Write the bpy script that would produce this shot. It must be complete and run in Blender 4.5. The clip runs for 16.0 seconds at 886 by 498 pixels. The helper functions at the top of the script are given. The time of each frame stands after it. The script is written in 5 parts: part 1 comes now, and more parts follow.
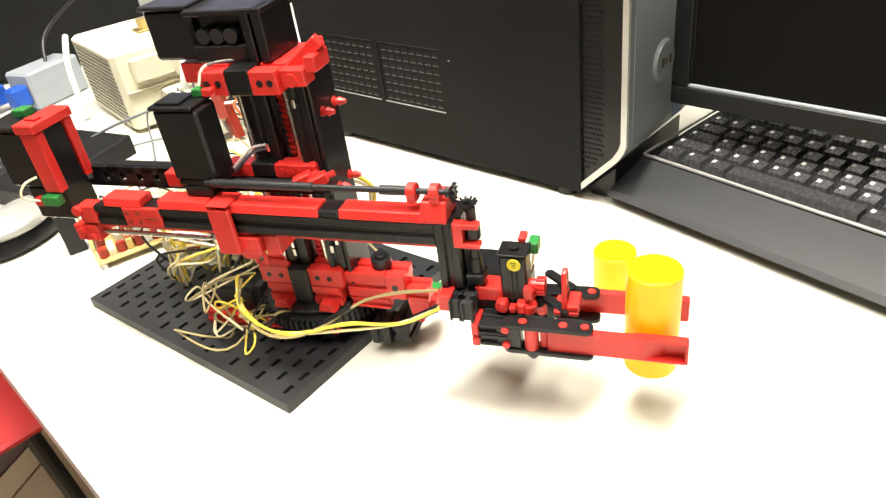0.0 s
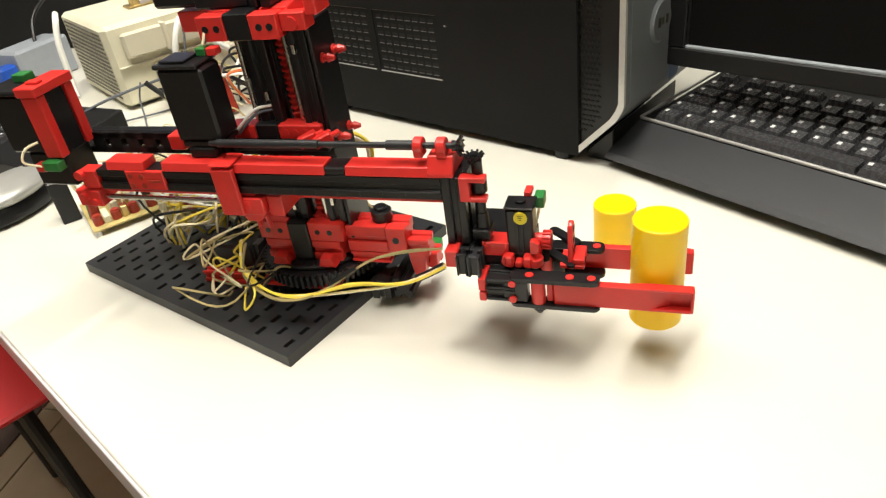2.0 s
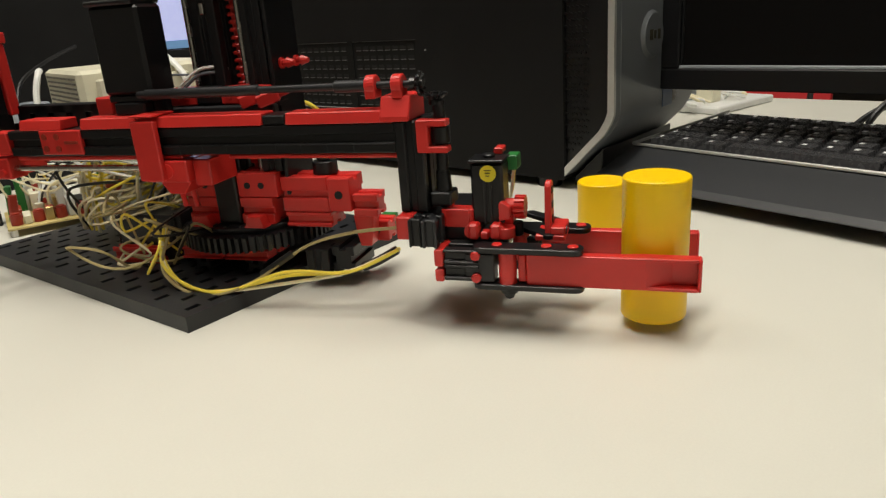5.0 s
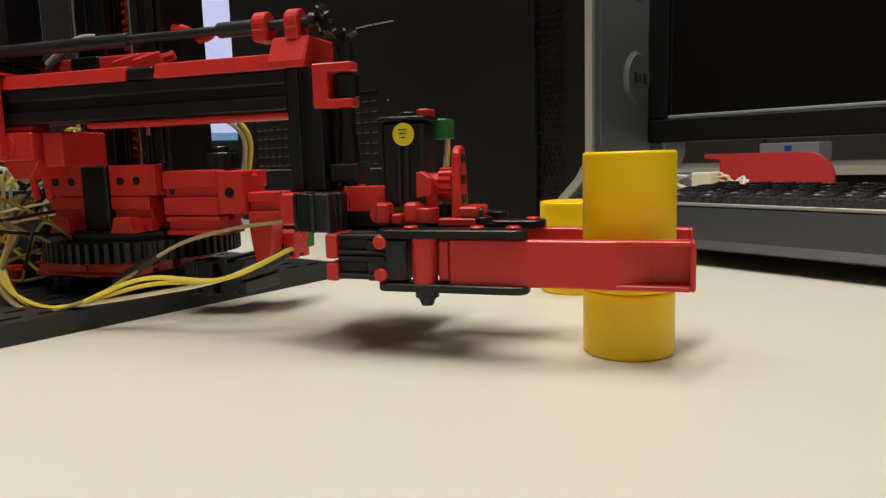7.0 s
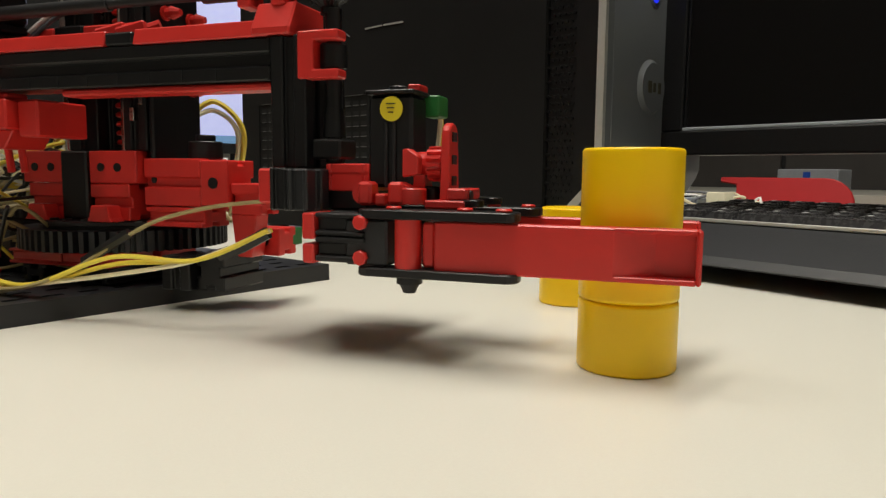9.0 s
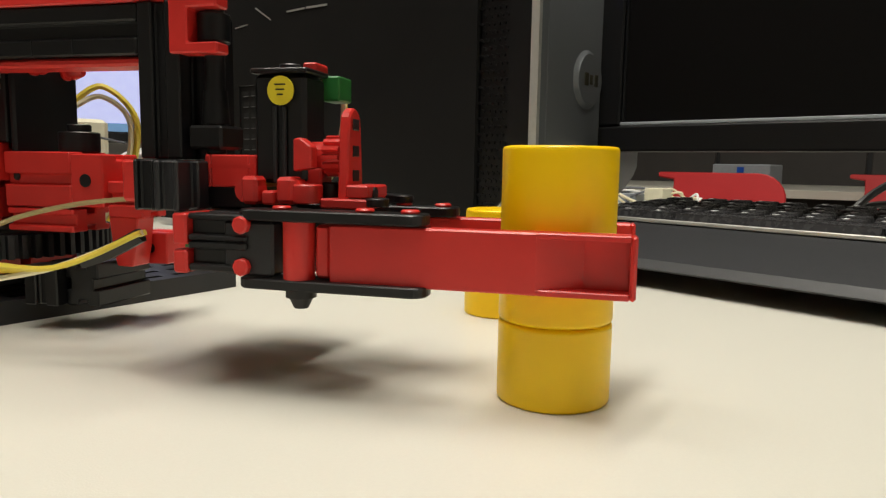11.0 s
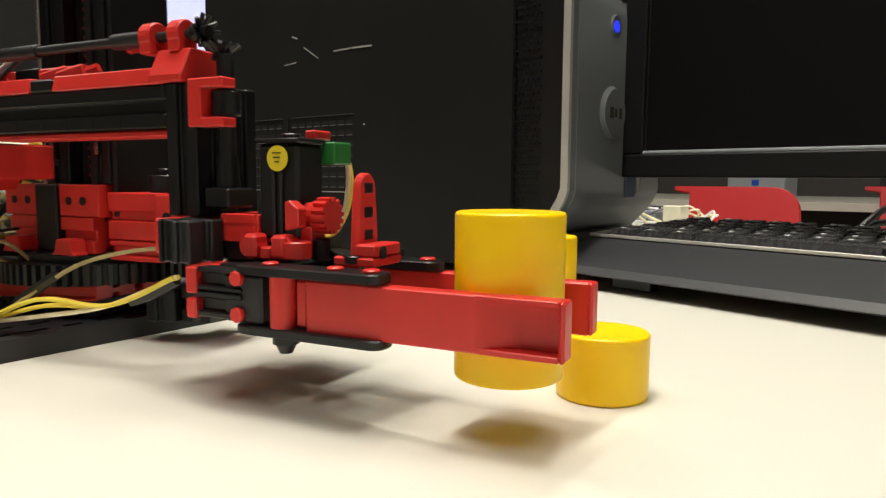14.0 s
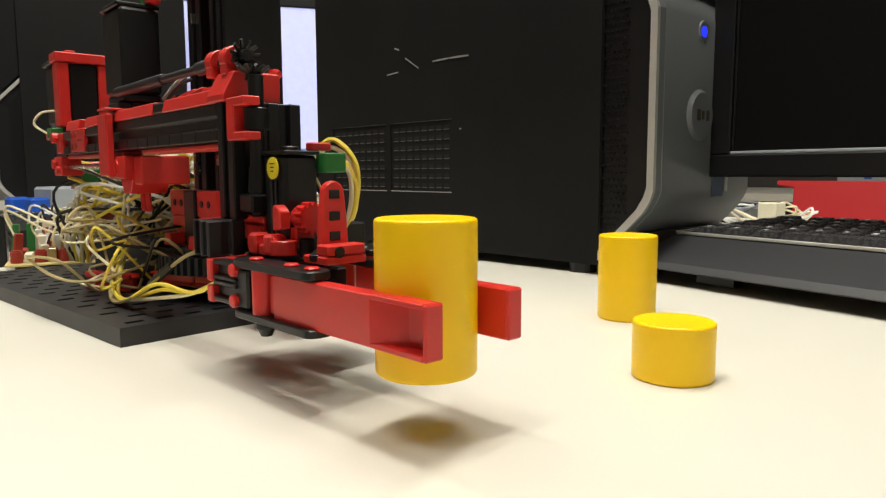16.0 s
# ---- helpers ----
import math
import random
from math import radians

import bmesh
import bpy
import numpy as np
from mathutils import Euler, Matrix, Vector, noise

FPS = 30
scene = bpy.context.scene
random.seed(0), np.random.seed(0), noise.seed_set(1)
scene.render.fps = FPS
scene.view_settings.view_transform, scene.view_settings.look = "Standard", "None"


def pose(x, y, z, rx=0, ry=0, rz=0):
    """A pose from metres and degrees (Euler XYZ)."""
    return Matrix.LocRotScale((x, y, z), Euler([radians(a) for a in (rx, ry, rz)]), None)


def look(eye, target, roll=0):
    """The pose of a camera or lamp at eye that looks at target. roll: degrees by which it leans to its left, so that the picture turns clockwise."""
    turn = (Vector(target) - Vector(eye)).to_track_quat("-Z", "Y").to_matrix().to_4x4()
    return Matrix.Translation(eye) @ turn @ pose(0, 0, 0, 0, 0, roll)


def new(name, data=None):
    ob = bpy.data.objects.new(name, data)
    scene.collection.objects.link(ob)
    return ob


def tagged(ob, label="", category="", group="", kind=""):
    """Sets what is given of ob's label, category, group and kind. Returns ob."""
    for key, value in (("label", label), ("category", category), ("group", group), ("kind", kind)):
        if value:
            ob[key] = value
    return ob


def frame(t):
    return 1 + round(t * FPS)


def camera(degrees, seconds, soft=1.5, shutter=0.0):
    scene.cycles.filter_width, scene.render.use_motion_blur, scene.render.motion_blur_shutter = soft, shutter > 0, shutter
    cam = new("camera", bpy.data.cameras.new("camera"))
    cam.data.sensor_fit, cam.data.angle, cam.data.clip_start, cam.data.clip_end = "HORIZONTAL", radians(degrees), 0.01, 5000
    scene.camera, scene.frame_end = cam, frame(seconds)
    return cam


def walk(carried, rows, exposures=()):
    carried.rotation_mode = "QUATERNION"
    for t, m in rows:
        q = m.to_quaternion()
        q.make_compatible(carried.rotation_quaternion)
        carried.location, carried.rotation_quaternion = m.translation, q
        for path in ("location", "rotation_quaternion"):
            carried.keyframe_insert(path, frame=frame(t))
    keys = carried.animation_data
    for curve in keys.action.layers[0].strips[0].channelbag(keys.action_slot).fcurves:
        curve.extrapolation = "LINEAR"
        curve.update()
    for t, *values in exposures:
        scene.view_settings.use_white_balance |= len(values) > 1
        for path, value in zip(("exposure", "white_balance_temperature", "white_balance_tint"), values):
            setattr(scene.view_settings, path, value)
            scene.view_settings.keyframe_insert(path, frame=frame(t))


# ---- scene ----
cam = camera(64.83, 16.0, soft=1.3, shutter=0.2)
PATH = [
    (0, (-0.1875, -0.3226, 0.3436), (0.0668, -0.1025, 0.1271), -8.21),
    (0.5, (-0.1917, -0.3291, 0.3323), (0.0590, -0.1111, 0.1095), -8.52),
    (1, (-0.2006, -0.3254, 0.3306), (0.0471, -0.1057, 0.1061), -8.71),
    (1.5, (-0.2034, -0.3235, 0.3246), (0.0465, -0.1046, 0.1019), -9.13),
    (2, (-0.2066, -0.3238, 0.3161), (0.0504, -0.1081, 0.0982), -8.20),
    (2.5, (-0.2175, -0.3210, 0.3037), (0.0409, -0.1020, 0.0908), -8.25),
    (3, (-0.2061, -0.3130, 0.2918), (0.0712, -0.0906, 0.1084), -5.32),
    (3.5, (-0.2077, -0.3271, 0.2467), (0.0588, -0.0799, 0.0798), -6.12),
    (4, (-0.2081, -0.3267, 0.2180), (0.0659, -0.0824, 0.0591), -5.57),
    (4.5, (-0.2008, -0.3259, 0.1869), (0.0868, -0.0904, 0.0392), -4.91),
    (7, (-0.1028, -0.3034, 0.0698), (0.2113, -0.0614, 0.0176), -1.71),
    (7.5, (-0.0945, -0.3045, 0.0659), (0.2204, -0.0622, 0.0197), -0.87),
    (8, (-0.0949, -0.3023, 0.0671), (0.2137, -0.0511, 0.0262), -1.01),
    (8.5, (-0.0937, -0.3016, 0.0629), (0.2114, -0.0461, 0.0225), -0.25),
    (9, (-0.0828, -0.2994, 0.0620), (0.2278, -0.0511, 0.0184), 0.51),
    (9.5, (-0.0658, -0.2880, 0.0594), (0.2533, -0.0519, 0.0101), 0.98),
    (10, (-0.0456, -0.2852, 0.0599), (0.2768, -0.0539, 0.0092), 1.04),
    (12.5, (-0.0551, -0.2987, 0.0707), (0.2814, -0.0869, 0.0266), 0.81),
    (13, (-0.0551, -0.3001, 0.0704), (0.2811, -0.0883, 0.0253), 0.83),
    (13.5, (-0.0648, -0.2988, 0.0737), (0.2679, -0.0813, 0.0291), 0.41),
    (14, (-0.0978, -0.2988, 0.0744), (0.2273, -0.0694, 0.0340), 0.34),
    (14.5, (-0.1371, -0.3001, 0.0798), (0.1815, -0.0621, 0.0367), 0.28),
    (15, (-0.1466, -0.3114, 0.0849), (0.1648, -0.0639, 0.0426), 0.30),
    (15.5, (-0.1378, -0.3163, 0.0790), (0.1608, -0.0545, 0.0310), -0.34),
    (16, (-0.1299, -0.3235, 0.0799), (0.1617, -0.0531, 0.0365), -0.18),
]
EXPOSURES = [(0.0, 1.0), (1.0, 0.64), (1.6, 0.28), (2.5, -0.08), (3.0, -0.38), (3.5, -0.46), (4.5, -0.62), (7.0, -0.62), (10.2, -0.52), (12.3, -0.36), (13.5, -0.22), (14.2, -0.07), (15.0, 0.0), (15.6, -0.09), (16.0, -0.13)]
walk(cam, [(t, look(eye, target, roll)) for t, eye, target, roll in PATH], EXPOSURES)

# ---- light: a room lit by ceiling tubes, with two fill panels added ----
world = bpy.data.worlds.new("world")
scene.world = world
world.use_nodes = True
world.node_tree.nodes["Background"].inputs[0].default_value = (0.75, 0.78, 0.85, 1)
world.node_tree.nodes["Background"].inputs[1].default_value = 0.02
CEILING_Z = 1.95
# the last two are unseen fill, the 8 W one to brighten the wires
PANELS = [(0.02, -0.05, 1.8, 0.04, 46), (0.02, -0.05, 0.04, 2.2, 22), (0.1, 2.2, 0.60, 0.20, 8), (2.6, -0.1, 0.60, 0.20, 3)]


def panel_lamp(x, y, lx, ly, watts):
    lamp = bpy.data.lights.new("ceiling_lamp", "AREA")
    lamp.shape, lamp.size, lamp.size_y, lamp.energy = "RECTANGLE", lx, ly, watts
    lamp.color = (1.0, 0.95, 0.84)
    ob = new("ceiling_lamp", lamp)
    ob.matrix_basis = pose(x, y, CEILING_Z - (0.14 if ly > lx else 0.07))


for panel in PANELS:
    panel_lamp(*panel)


# ---- materials ----
def material(name, colour, rough=0.5, metal=0.0, noise_scale=60.0, vary=0.12, bump=0.0, bump_scale=300.0, emit=0.0, coat=0.0, stain=0.0, stain_scale=6.0, spec=0.5):
    m = bpy.data.materials.new(name)
    m.use_nodes = True
    nt = m.node_tree
    b = nt.nodes["Principled BSDF"]
    b.inputs["Roughness"].default_value = rough
    b.inputs["Metallic"].default_value = metal
    b.inputs["Specular IOR Level"].default_value = spec
    if coat:
        b.inputs["Coat Weight"].default_value, b.inputs["Coat Roughness"].default_value = coat, 0.15
    tc = nt.nodes.new("ShaderNodeTexCoord")
    n1 = nt.nodes.new("ShaderNodeTexNoise")
    n1.inputs["Scale"].default_value, n1.inputs["Detail"].default_value = noise_scale, 6
    nt.links.new(tc.outputs["Object"], n1.inputs["Vector"])
    info = nt.nodes.new("ShaderNodeObjectInfo")
    ramp = nt.nodes.new("ShaderNodeMapRange")
    ramp.inputs["To Min"].default_value, ramp.inputs["To Max"].default_value = 1 - vary, 1 + vary
    nt.links.new(n1.outputs["Fac"], ramp.inputs["Value"])
    rnd = nt.nodes.new("ShaderNodeMapRange")
    rnd.inputs["To Min"].default_value, rnd.inputs["To Max"].default_value = 1 - vary * 0.5, 1 + vary * 0.5
    nt.links.new(info.outputs["Random"], rnd.inputs["Value"])
    mul = nt.nodes.new("ShaderNodeMath")
    mul.operation = "MULTIPLY"
    nt.links.new(ramp.outputs[0], mul.inputs[0])
    nt.links.new(rnd.outputs[0], mul.inputs[1])
    last = mul.outputs[0]
    if stain:
        n2 = nt.nodes.new("ShaderNodeTexNoise")
        n2.inputs["Scale"].default_value, n2.inputs["Detail"].default_value = stain_scale, 3
        nt.links.new(tc.outputs["Object"], n2.inputs["Vector"])
        r2 = nt.nodes.new("ShaderNodeMapRange")
        r2.inputs["From Min"].default_value, r2.inputs["From Max"].default_value = 0.3, 0.7
        r2.inputs["To Min"].default_value, r2.inputs["To Max"].default_value = 1 - stain, 1 + stain * 0.3
        nt.links.new(n2.outputs["Fac"], r2.inputs["Value"])
        m2 = nt.nodes.new("ShaderNodeMath")
        m2.operation = "MULTIPLY"
        nt.links.new(last, m2.inputs[0])
        nt.links.new(r2.outputs[0], m2.inputs[1])
        last = m2.outputs[0]
    mix = nt.nodes.new("ShaderNodeVectorMath")
    mix.operation = "SCALE"
    mix.inputs[0].default_value = colour
    nt.links.new(last, mix.inputs["Scale"])
    nt.links.new(mix.outputs[0], b.inputs["Base Color"])
    rr = nt.nodes.new("ShaderNodeMapRange")
    rr.inputs["To Min"].default_value, rr.inputs["To Max"].default_value = max(0.02, rough - 0.08), min(1, rough + 0.1)
    nt.links.new(n1.outputs["Fac"], rr.inputs["Value"])
    nt.links.new(rr.outputs[0], b.inputs["Roughness"])
    if bump:
        n3 = nt.nodes.new("ShaderNodeTexNoise")
        n3.inputs["Scale"].default_value, n3.inputs["Detail"].default_value = bump_scale, 4
        nt.links.new(tc.outputs["Object"], n3.inputs["Vector"])
        bp = nt.nodes.new("ShaderNodeBump")
        bp.inputs["Strength"].default_value, bp.inputs["Distance"].default_value = bump, 0.0006
        nt.links.new(n3.outputs["Fac"], bp.inputs["Height"])
        nt.links.new(bp.outputs[0], b.inputs["Normal"])
    if emit:
        b.inputs["Emission Color"].default_value = (*colour, 1)
        b.inputs["Emission Strength"].default_value = emit
    return m


RED = material("red_plastic", (0.66, 0.030, 0.024), 0.34, noise_scale=90, vary=0.1, bump=0.08, bump_scale=500)
BLACK = material("black_plastic", (0.008, 0.008, 0.009), 0.33, noise_scale=90, vary=0.25, bump=0.08, bump_scale=500, spec=0.4)
GREY_BLACK = material("dark_grey_plastic", (0.018, 0.0185, 0.021), 0.42, noise_scale=90, vary=0.2, bump=0.1, bump_scale=400, spec=0.45)
PLATE = material("base_plate_plastic", (0.016, 0.017, 0.020), 0.45, noise_scale=40, vary=0.2, bump=0.1, bump_scale=600, stain=0.15, stain_scale=18)
YELLOW = material("yellow_lacquer", (1.0, 0.64, 0.001), 0.34, noise_scale=30, vary=0.03, bump=0.05, bump_scale=120, stain=0.03, stain_scale=40, spec=0.4)
YELLOW_DOT = material("yellow_sticker", (0.75, 0.6, 0.02), 0.5)
INK = material("ink", (0.03, 0.025, 0.01), 0.6)
GREEN = material("green_plug", (0.02, 0.17, 0.035), 0.4)
STEEL = material("steel_rod", (0.62, 0.6, 0.55), 0.25, metal=1.0, noise_scale=120, vary=0.15)
TABLE = material("table_laminate", (0.69, 0.675, 0.60), 0.38, noise_scale=900, vary=0.035, bump=0.12, bump_scale=1800, stain=0.05, stain_scale=5)
TABLE_EDGE = material("edge_band", (0.62, 0.58, 0.6), 0.45)
PC_BLACK = material("pc_painted_steel", (0.0152, 0.0150, 0.0152), 0.5, noise_scale=700, vary=0.12, bump=0.25, bump_scale=1500, stain=0.2, stain_scale=9, spec=0.07)
PC_HOLE_SHADE = material("vent_hole_shade", (0.004, 0.004, 0.004), 0.8)
SCRATCH = material("bare_metal_scratch", (0.55, 0.55, 0.53), 0.4, metal=0.6)
SILVER = material("silver_paint", (0.21, 0.225, 0.24), 0.40, metal=0.4, noise_scale=900, vary=0.08, bump=0.1, bump_scale=1800)
SILVER_LIGHT = material("silver_trim", (0.58, 0.58, 0.56), 0.32, metal=0.5, noise_scale=400, vary=0.08)
BLUE_LED = material("blue_led", (0.015, 0.03, 0.9), 0.3, emit=1.6)
STICKER_BLUE = material("blue_sticker", (0.10, 0.15, 0.27), 0.35)
SCREEN_OFF = material("screen_off", (0.0065, 0.0060, 0.0060), 0.5, noise_scale=500, vary=0.1, spec=0.05)
BEZEL = material("bezel_plastic", (0.008, 0.008, 0.009), 0.42, noise_scale=600, vary=0.12, bump=0.15, bump_scale=1200, spec=0.25)
KEYCAP = material("key_plastic", (0.046, 0.046, 0.049), 0.26, noise_scale=300, vary=0.10, bump=0.03, bump_scale=900)
KEY_LEGEND = material("key_legend", (0.80, 0.80, 0.80), 0.5)
PALM = material("palm_rest_plastic", (0.025, 0.026, 0.029), 0.46, noise_scale=700, vary=0.12, bump=0.2, bump_scale=1600, stain=0.12, stain_scale=12)
CREAM = material("cream_plastic", (0.80, 0.76, 0.58), 0.5, noise_scale=80, vary=0.08, stain=0.12, stain_scale=20)
CREAM_DARK = material("cream_panel", (0.66, 0.62, 0.48), 0.5, noise_scale=80, vary=0.08)
SLOT_SHADE = material("vent_slot_shade", (0.16, 0.15, 0.115), 0.6)
WHITE_PLASTIC = material("white_plastic", (0.72, 0.72, 0.7), 0.4)
GREY_BOX = material("grey_plastic", (0.33, 0.36, 0.4), 0.45)
BLUE = material("blue_plug", (0.015, 0.09, 0.5), 0.35)
PCB = material("circuit_board", (0.52, 0.42, 0.16), 0.5, noise_scale=120, vary=0.2, stain=0.2, stain_scale=60)
COMPONENT_RED = material("red_terminal", (0.32, 0.03, 0.015), 0.4)
BRASS = material("brass", (0.6, 0.45, 0.2), 0.35, metal=0.9)
WIRE_YELLOW = material("yellow_wire", (0.92, 0.74, 0.09), 0.4)
WIRE_CREAM = material("cream_wire", (0.88, 0.80, 0.55), 0.45)
WIRE_OLIVE = material("olive_wire", (0.44, 0.36, 0.17), 0.45)
WIRE_BLACK = material("black_wire", (0.012, 0.012, 0.012), 0.4)
WIRE_GREY = material("grey_wire", (0.12, 0.13, 0.15), 0.45)
WIRE_WHITE = material("white_wire", (0.86, 0.86, 0.82), 0.4)
MOUSE_SILVER = material("mouse_silver", (0.42, 0.42, 0.4), 0.35, metal=0.4)
RED_CHAIR = material("red_shell", (0.62, 0.03, 0.035), 0.4, noise_scale=20, vary=0.06, bump=0.1, bump_scale=200)
CHAIR_LEG = material("dark_steel", (0.03, 0.028, 0.028), 0.4, metal=0.3)
TILE = material("floor_tile", (0.54, 0.44, 0.29), 0.5, noise_scale=14, vary=0.12, bump=0.15, bump_scale=80, stain=0.15, stain_scale=5)
TILE_DARK = material("floor_tile_brown", (0.09, 0.055, 0.045), 0.5, noise_scale=14, vary=0.15)
GROUT = material("grout", (0.12, 0.1, 0.08), 0.8)
WALL = material("wall_paint", (0.62, 0.61, 0.58), 0.7, noise_scale=20, vary=0.04, bump=0.1, bump_scale=150, stain=0.06, stain_scale=2)
CEILING = material("ceiling_paint", (0.76, 0.76, 0.74), 0.8, noise_scale=30, vary=0.05)
DIFFUSER = material("lamp_diffuser", (1.0, 0.97, 0.9), 0.6, emit=6.0)
SCREEN_ON = material("lit_screen", (0.48, 0.52, 0.86), 0.4, emit=0.62)
TASKBAR = material("lit_taskbar", (0.12, 0.24, 0.42), 0.4, emit=0.7)


# ---- builders ----
def part(name, bm, mat, parent=None, label="", smooth=False, at=None):
    mesh = bpy.data.meshes.new(name)
    bmesh.ops.recalc_face_normals(bm, faces=bm.faces)
    bm.to_mesh(mesh)
    bm.free()
    for mm in (mat if isinstance(mat, (list, tuple)) else [mat]):
        mesh.materials.append(mm)
    if smooth:
        for f in mesh.polygons:
            f.use_smooth = True
        mesh.set_sharp_from_angle(angle=radians(38))
    ob = new(name, mesh)
    if parent is not None:
        ob.parent = parent
    if at is not None:
        ob.matrix_basis = at
    if label:
        ob["label"] = label
    return ob


def empty(name, m=None):
    ob = new(name)
    ob.empty_display_size = 0.01
    if m is not None:
        ob.matrix_basis = m
    return ob


def box(bm, x0, x1, y0, y1, z0, z1, bev=0.0006, m=None, mi=0, seg=1):
    t = bmesh.new()
    bmesh.ops.create_cube(t, size=1.0)
    for v in t.verts:
        v.co = Vector(((x0 + x1) / 2 + v.co.x * (x1 - x0), (y0 + y1) / 2 + v.co.y * (y1 - y0), (z0 + z1) / 2 + v.co.z * (z1 - z0)))
    if bev:
        bmesh.ops.bevel(t, geom=t.edges[:], offset=min(bev, 0.4 * min(x1 - x0, y1 - y0, z1 - z0)), segments=seg, affect="EDGES", profile=0.5)
    merge(bm, t, m, mi)


def merge(bm, t, m=None, mi=0):
    if m is not None:
        t.transform(m)
    vs = [bm.verts.new(v.co) for v in t.verts]
    t.verts.index_update()
    for f in t.faces:
        nf = bm.faces.new([vs[v.index] for v in f.verts])
        nf.material_index = mi
    t.free()


def tube(bm, p0, p1, r0, r1=None, n=16, mi=0, bev=0.0):
    """A cylinder or cone from p0 to p1, with softened rims."""
    r1 = r0 if r1 is None else r1
    p0, p1 = Vector(p0), Vector(p1)
    d = p1 - p0
    length = d.length
    q = d.to_track_quat("Z", "Y").to_matrix().to_4x4()
    rings = [(0, r0 - bev), (bev, r0), (length - bev, r1), (length, r1 - bev)] if bev else [(0, r0), (length, r1)]
    rows = []
    for z, r in rings:
        rows.append([bm.verts.new(p0 + q @ Vector((r * math.cos(2 * math.pi * i / n), r * math.sin(2 * math.pi * i / n), z))) for i in range(n)])
    for a, b in zip(rows, rows[1:]):
        for i in range(n):
            f = bm.faces.new((a[i], a[(i + 1) % n], b[(i + 1) % n], b[i]))
            f.material_index = mi
    for row in (rows[0][::-1], rows[-1]):
        bm.faces.new(row).material_index = mi


def prism(bm, outline, h0, h1, axis="z", m=None, mi=0, bev=0.0):
    """An outline of 2D points pushed from h0 to h1 along an axis (x: (y, z); y: (x, z); z: (x, y))."""
    put = {"x": lambda a, b, h: (h, a, b), "y": lambda a, b, h: (a, h, b), "z": lambda a, b, h: (a, b, h)}[axis]
    t = bmesh.new()
    lo = [t.verts.new(put(a, b, h0)) for a, b in outline]
    hi = [t.verts.new(put(a, b, h1)) for a, b in outline]
    n = len(outline)
    t.faces.new(lo[::-1])
    t.faces.new(hi)
    for i in range(n):
        t.faces.new((lo[i], lo[(i + 1) % n], hi[(i + 1) % n], hi[i]))
    if bev:
        bmesh.ops.recalc_face_normals(t, faces=t.faces)
        sharp = [e for e in t.edges if len(e.link_faces) == 2 and e.calc_face_angle(0) > 0.6]
        bmesh.ops.bevel(t, geom=sharp, offset=bev, segments=1, affect="EDGES")
    merge(bm, t, m, mi)


def grooved(a0, a1, b0, b1, w=0.0042, d=0.0022, sides="nsew"):
    """A rectangle with a slot in the middle of the named sides: the section of a building block."""
    am, bmid, h = (a0 + a1) / 2, (b0 + b1) / 2, w / 2
    pts = [(a0, b0)]
    if "s" in sides:
        pts += [(am - h, b0), (am - h, b0 + d), (am + h, b0 + d), (am + h, b0)]
    pts += [(a1, b0)]
    if "e" in sides:
        pts += [(a1, bmid - h), (a1 - d, bmid - h), (a1 - d, bmid + h), (a1, bmid + h)]
    pts += [(a1, b1)]
    if "n" in sides:
        pts += [(am + h, b1), (am + h, b1 - d), (am - h, b1 - d), (am - h, b1)]
    pts += [(a0, b1)]
    if "w" in sides:
        pts += [(a0, bmid + h), (a0 + d, bmid + h), (a0 + d, bmid - h), (a0, bmid - h)]
    return pts


def slot_bar(name, mat, parent, x, y, z, axis="x", sides="nsew", bev=0.0005, label=""):
    """A building block with slots along the given axis; x, y, z are its (low, high) limits."""
    bm = bmesh.new()
    if axis == "x":
        prism(bm, grooved(*y, *z, sides=sides), x[0], x[1], "x", bev=bev)
    elif axis == "z":
        prism(bm, grooved(*x, *y, sides=sides), z[0], z[1], "z", bev=bev)
    else:
        prism(bm, grooved(*x, *z, sides=sides), y[0], y[1], "y", bev=bev)
    return part(name, bm, mat, parent, label)


def block(name, mat, parent, x, y, z, bev=0.0008, label=""):
    bm = bmesh.new()
    box(bm, *x, *y, *z, bev)
    return part(name, bm, mat, parent, label)


def rod(name, mat, parent, p0, p1, r, n=14, bev=0.0004, label=""):
    bm = bmesh.new()
    tube(bm, p0, p1, r, n=n, bev=bev)
    return part(name, bm, mat, parent, label, smooth=True)


def gear_outline(r_in, r_out, teeth):
    pts = []
    for i in range(teeth):
        a = 2 * math.pi * i / teeth
        s = 2 * math.pi / teeth
        for f, r in ((0.0, r_in), (0.3, r_in), (0.42, r_out), (0.85, r_out)):
            pts.append((r * math.cos(a + f * s), r * math.sin(a + f * s)))
    return pts


def smooth_line(points, steps=8):
    """Points along a soft curve through the given ones."""
    pts = [Vector(p) for p in points]
    out = []
    for i in range(len(pts) - 1):
        p0, p1, p2, p3 = pts[max(i - 1, 0)], pts[i], pts[i + 1], pts[min(i + 2, len(pts) - 1)]
        for k in range(steps):
            t = k / steps
            out.append(0.5 * ((2 * p1) + (p2 - p0) * t + (2 * p0 - 5 * p1 + 4 * p2 - p3) * t * t + (3 * p1 - p0 - 3 * p2 + p3) * t ** 3))
    out.append(pts[-1])
    return out


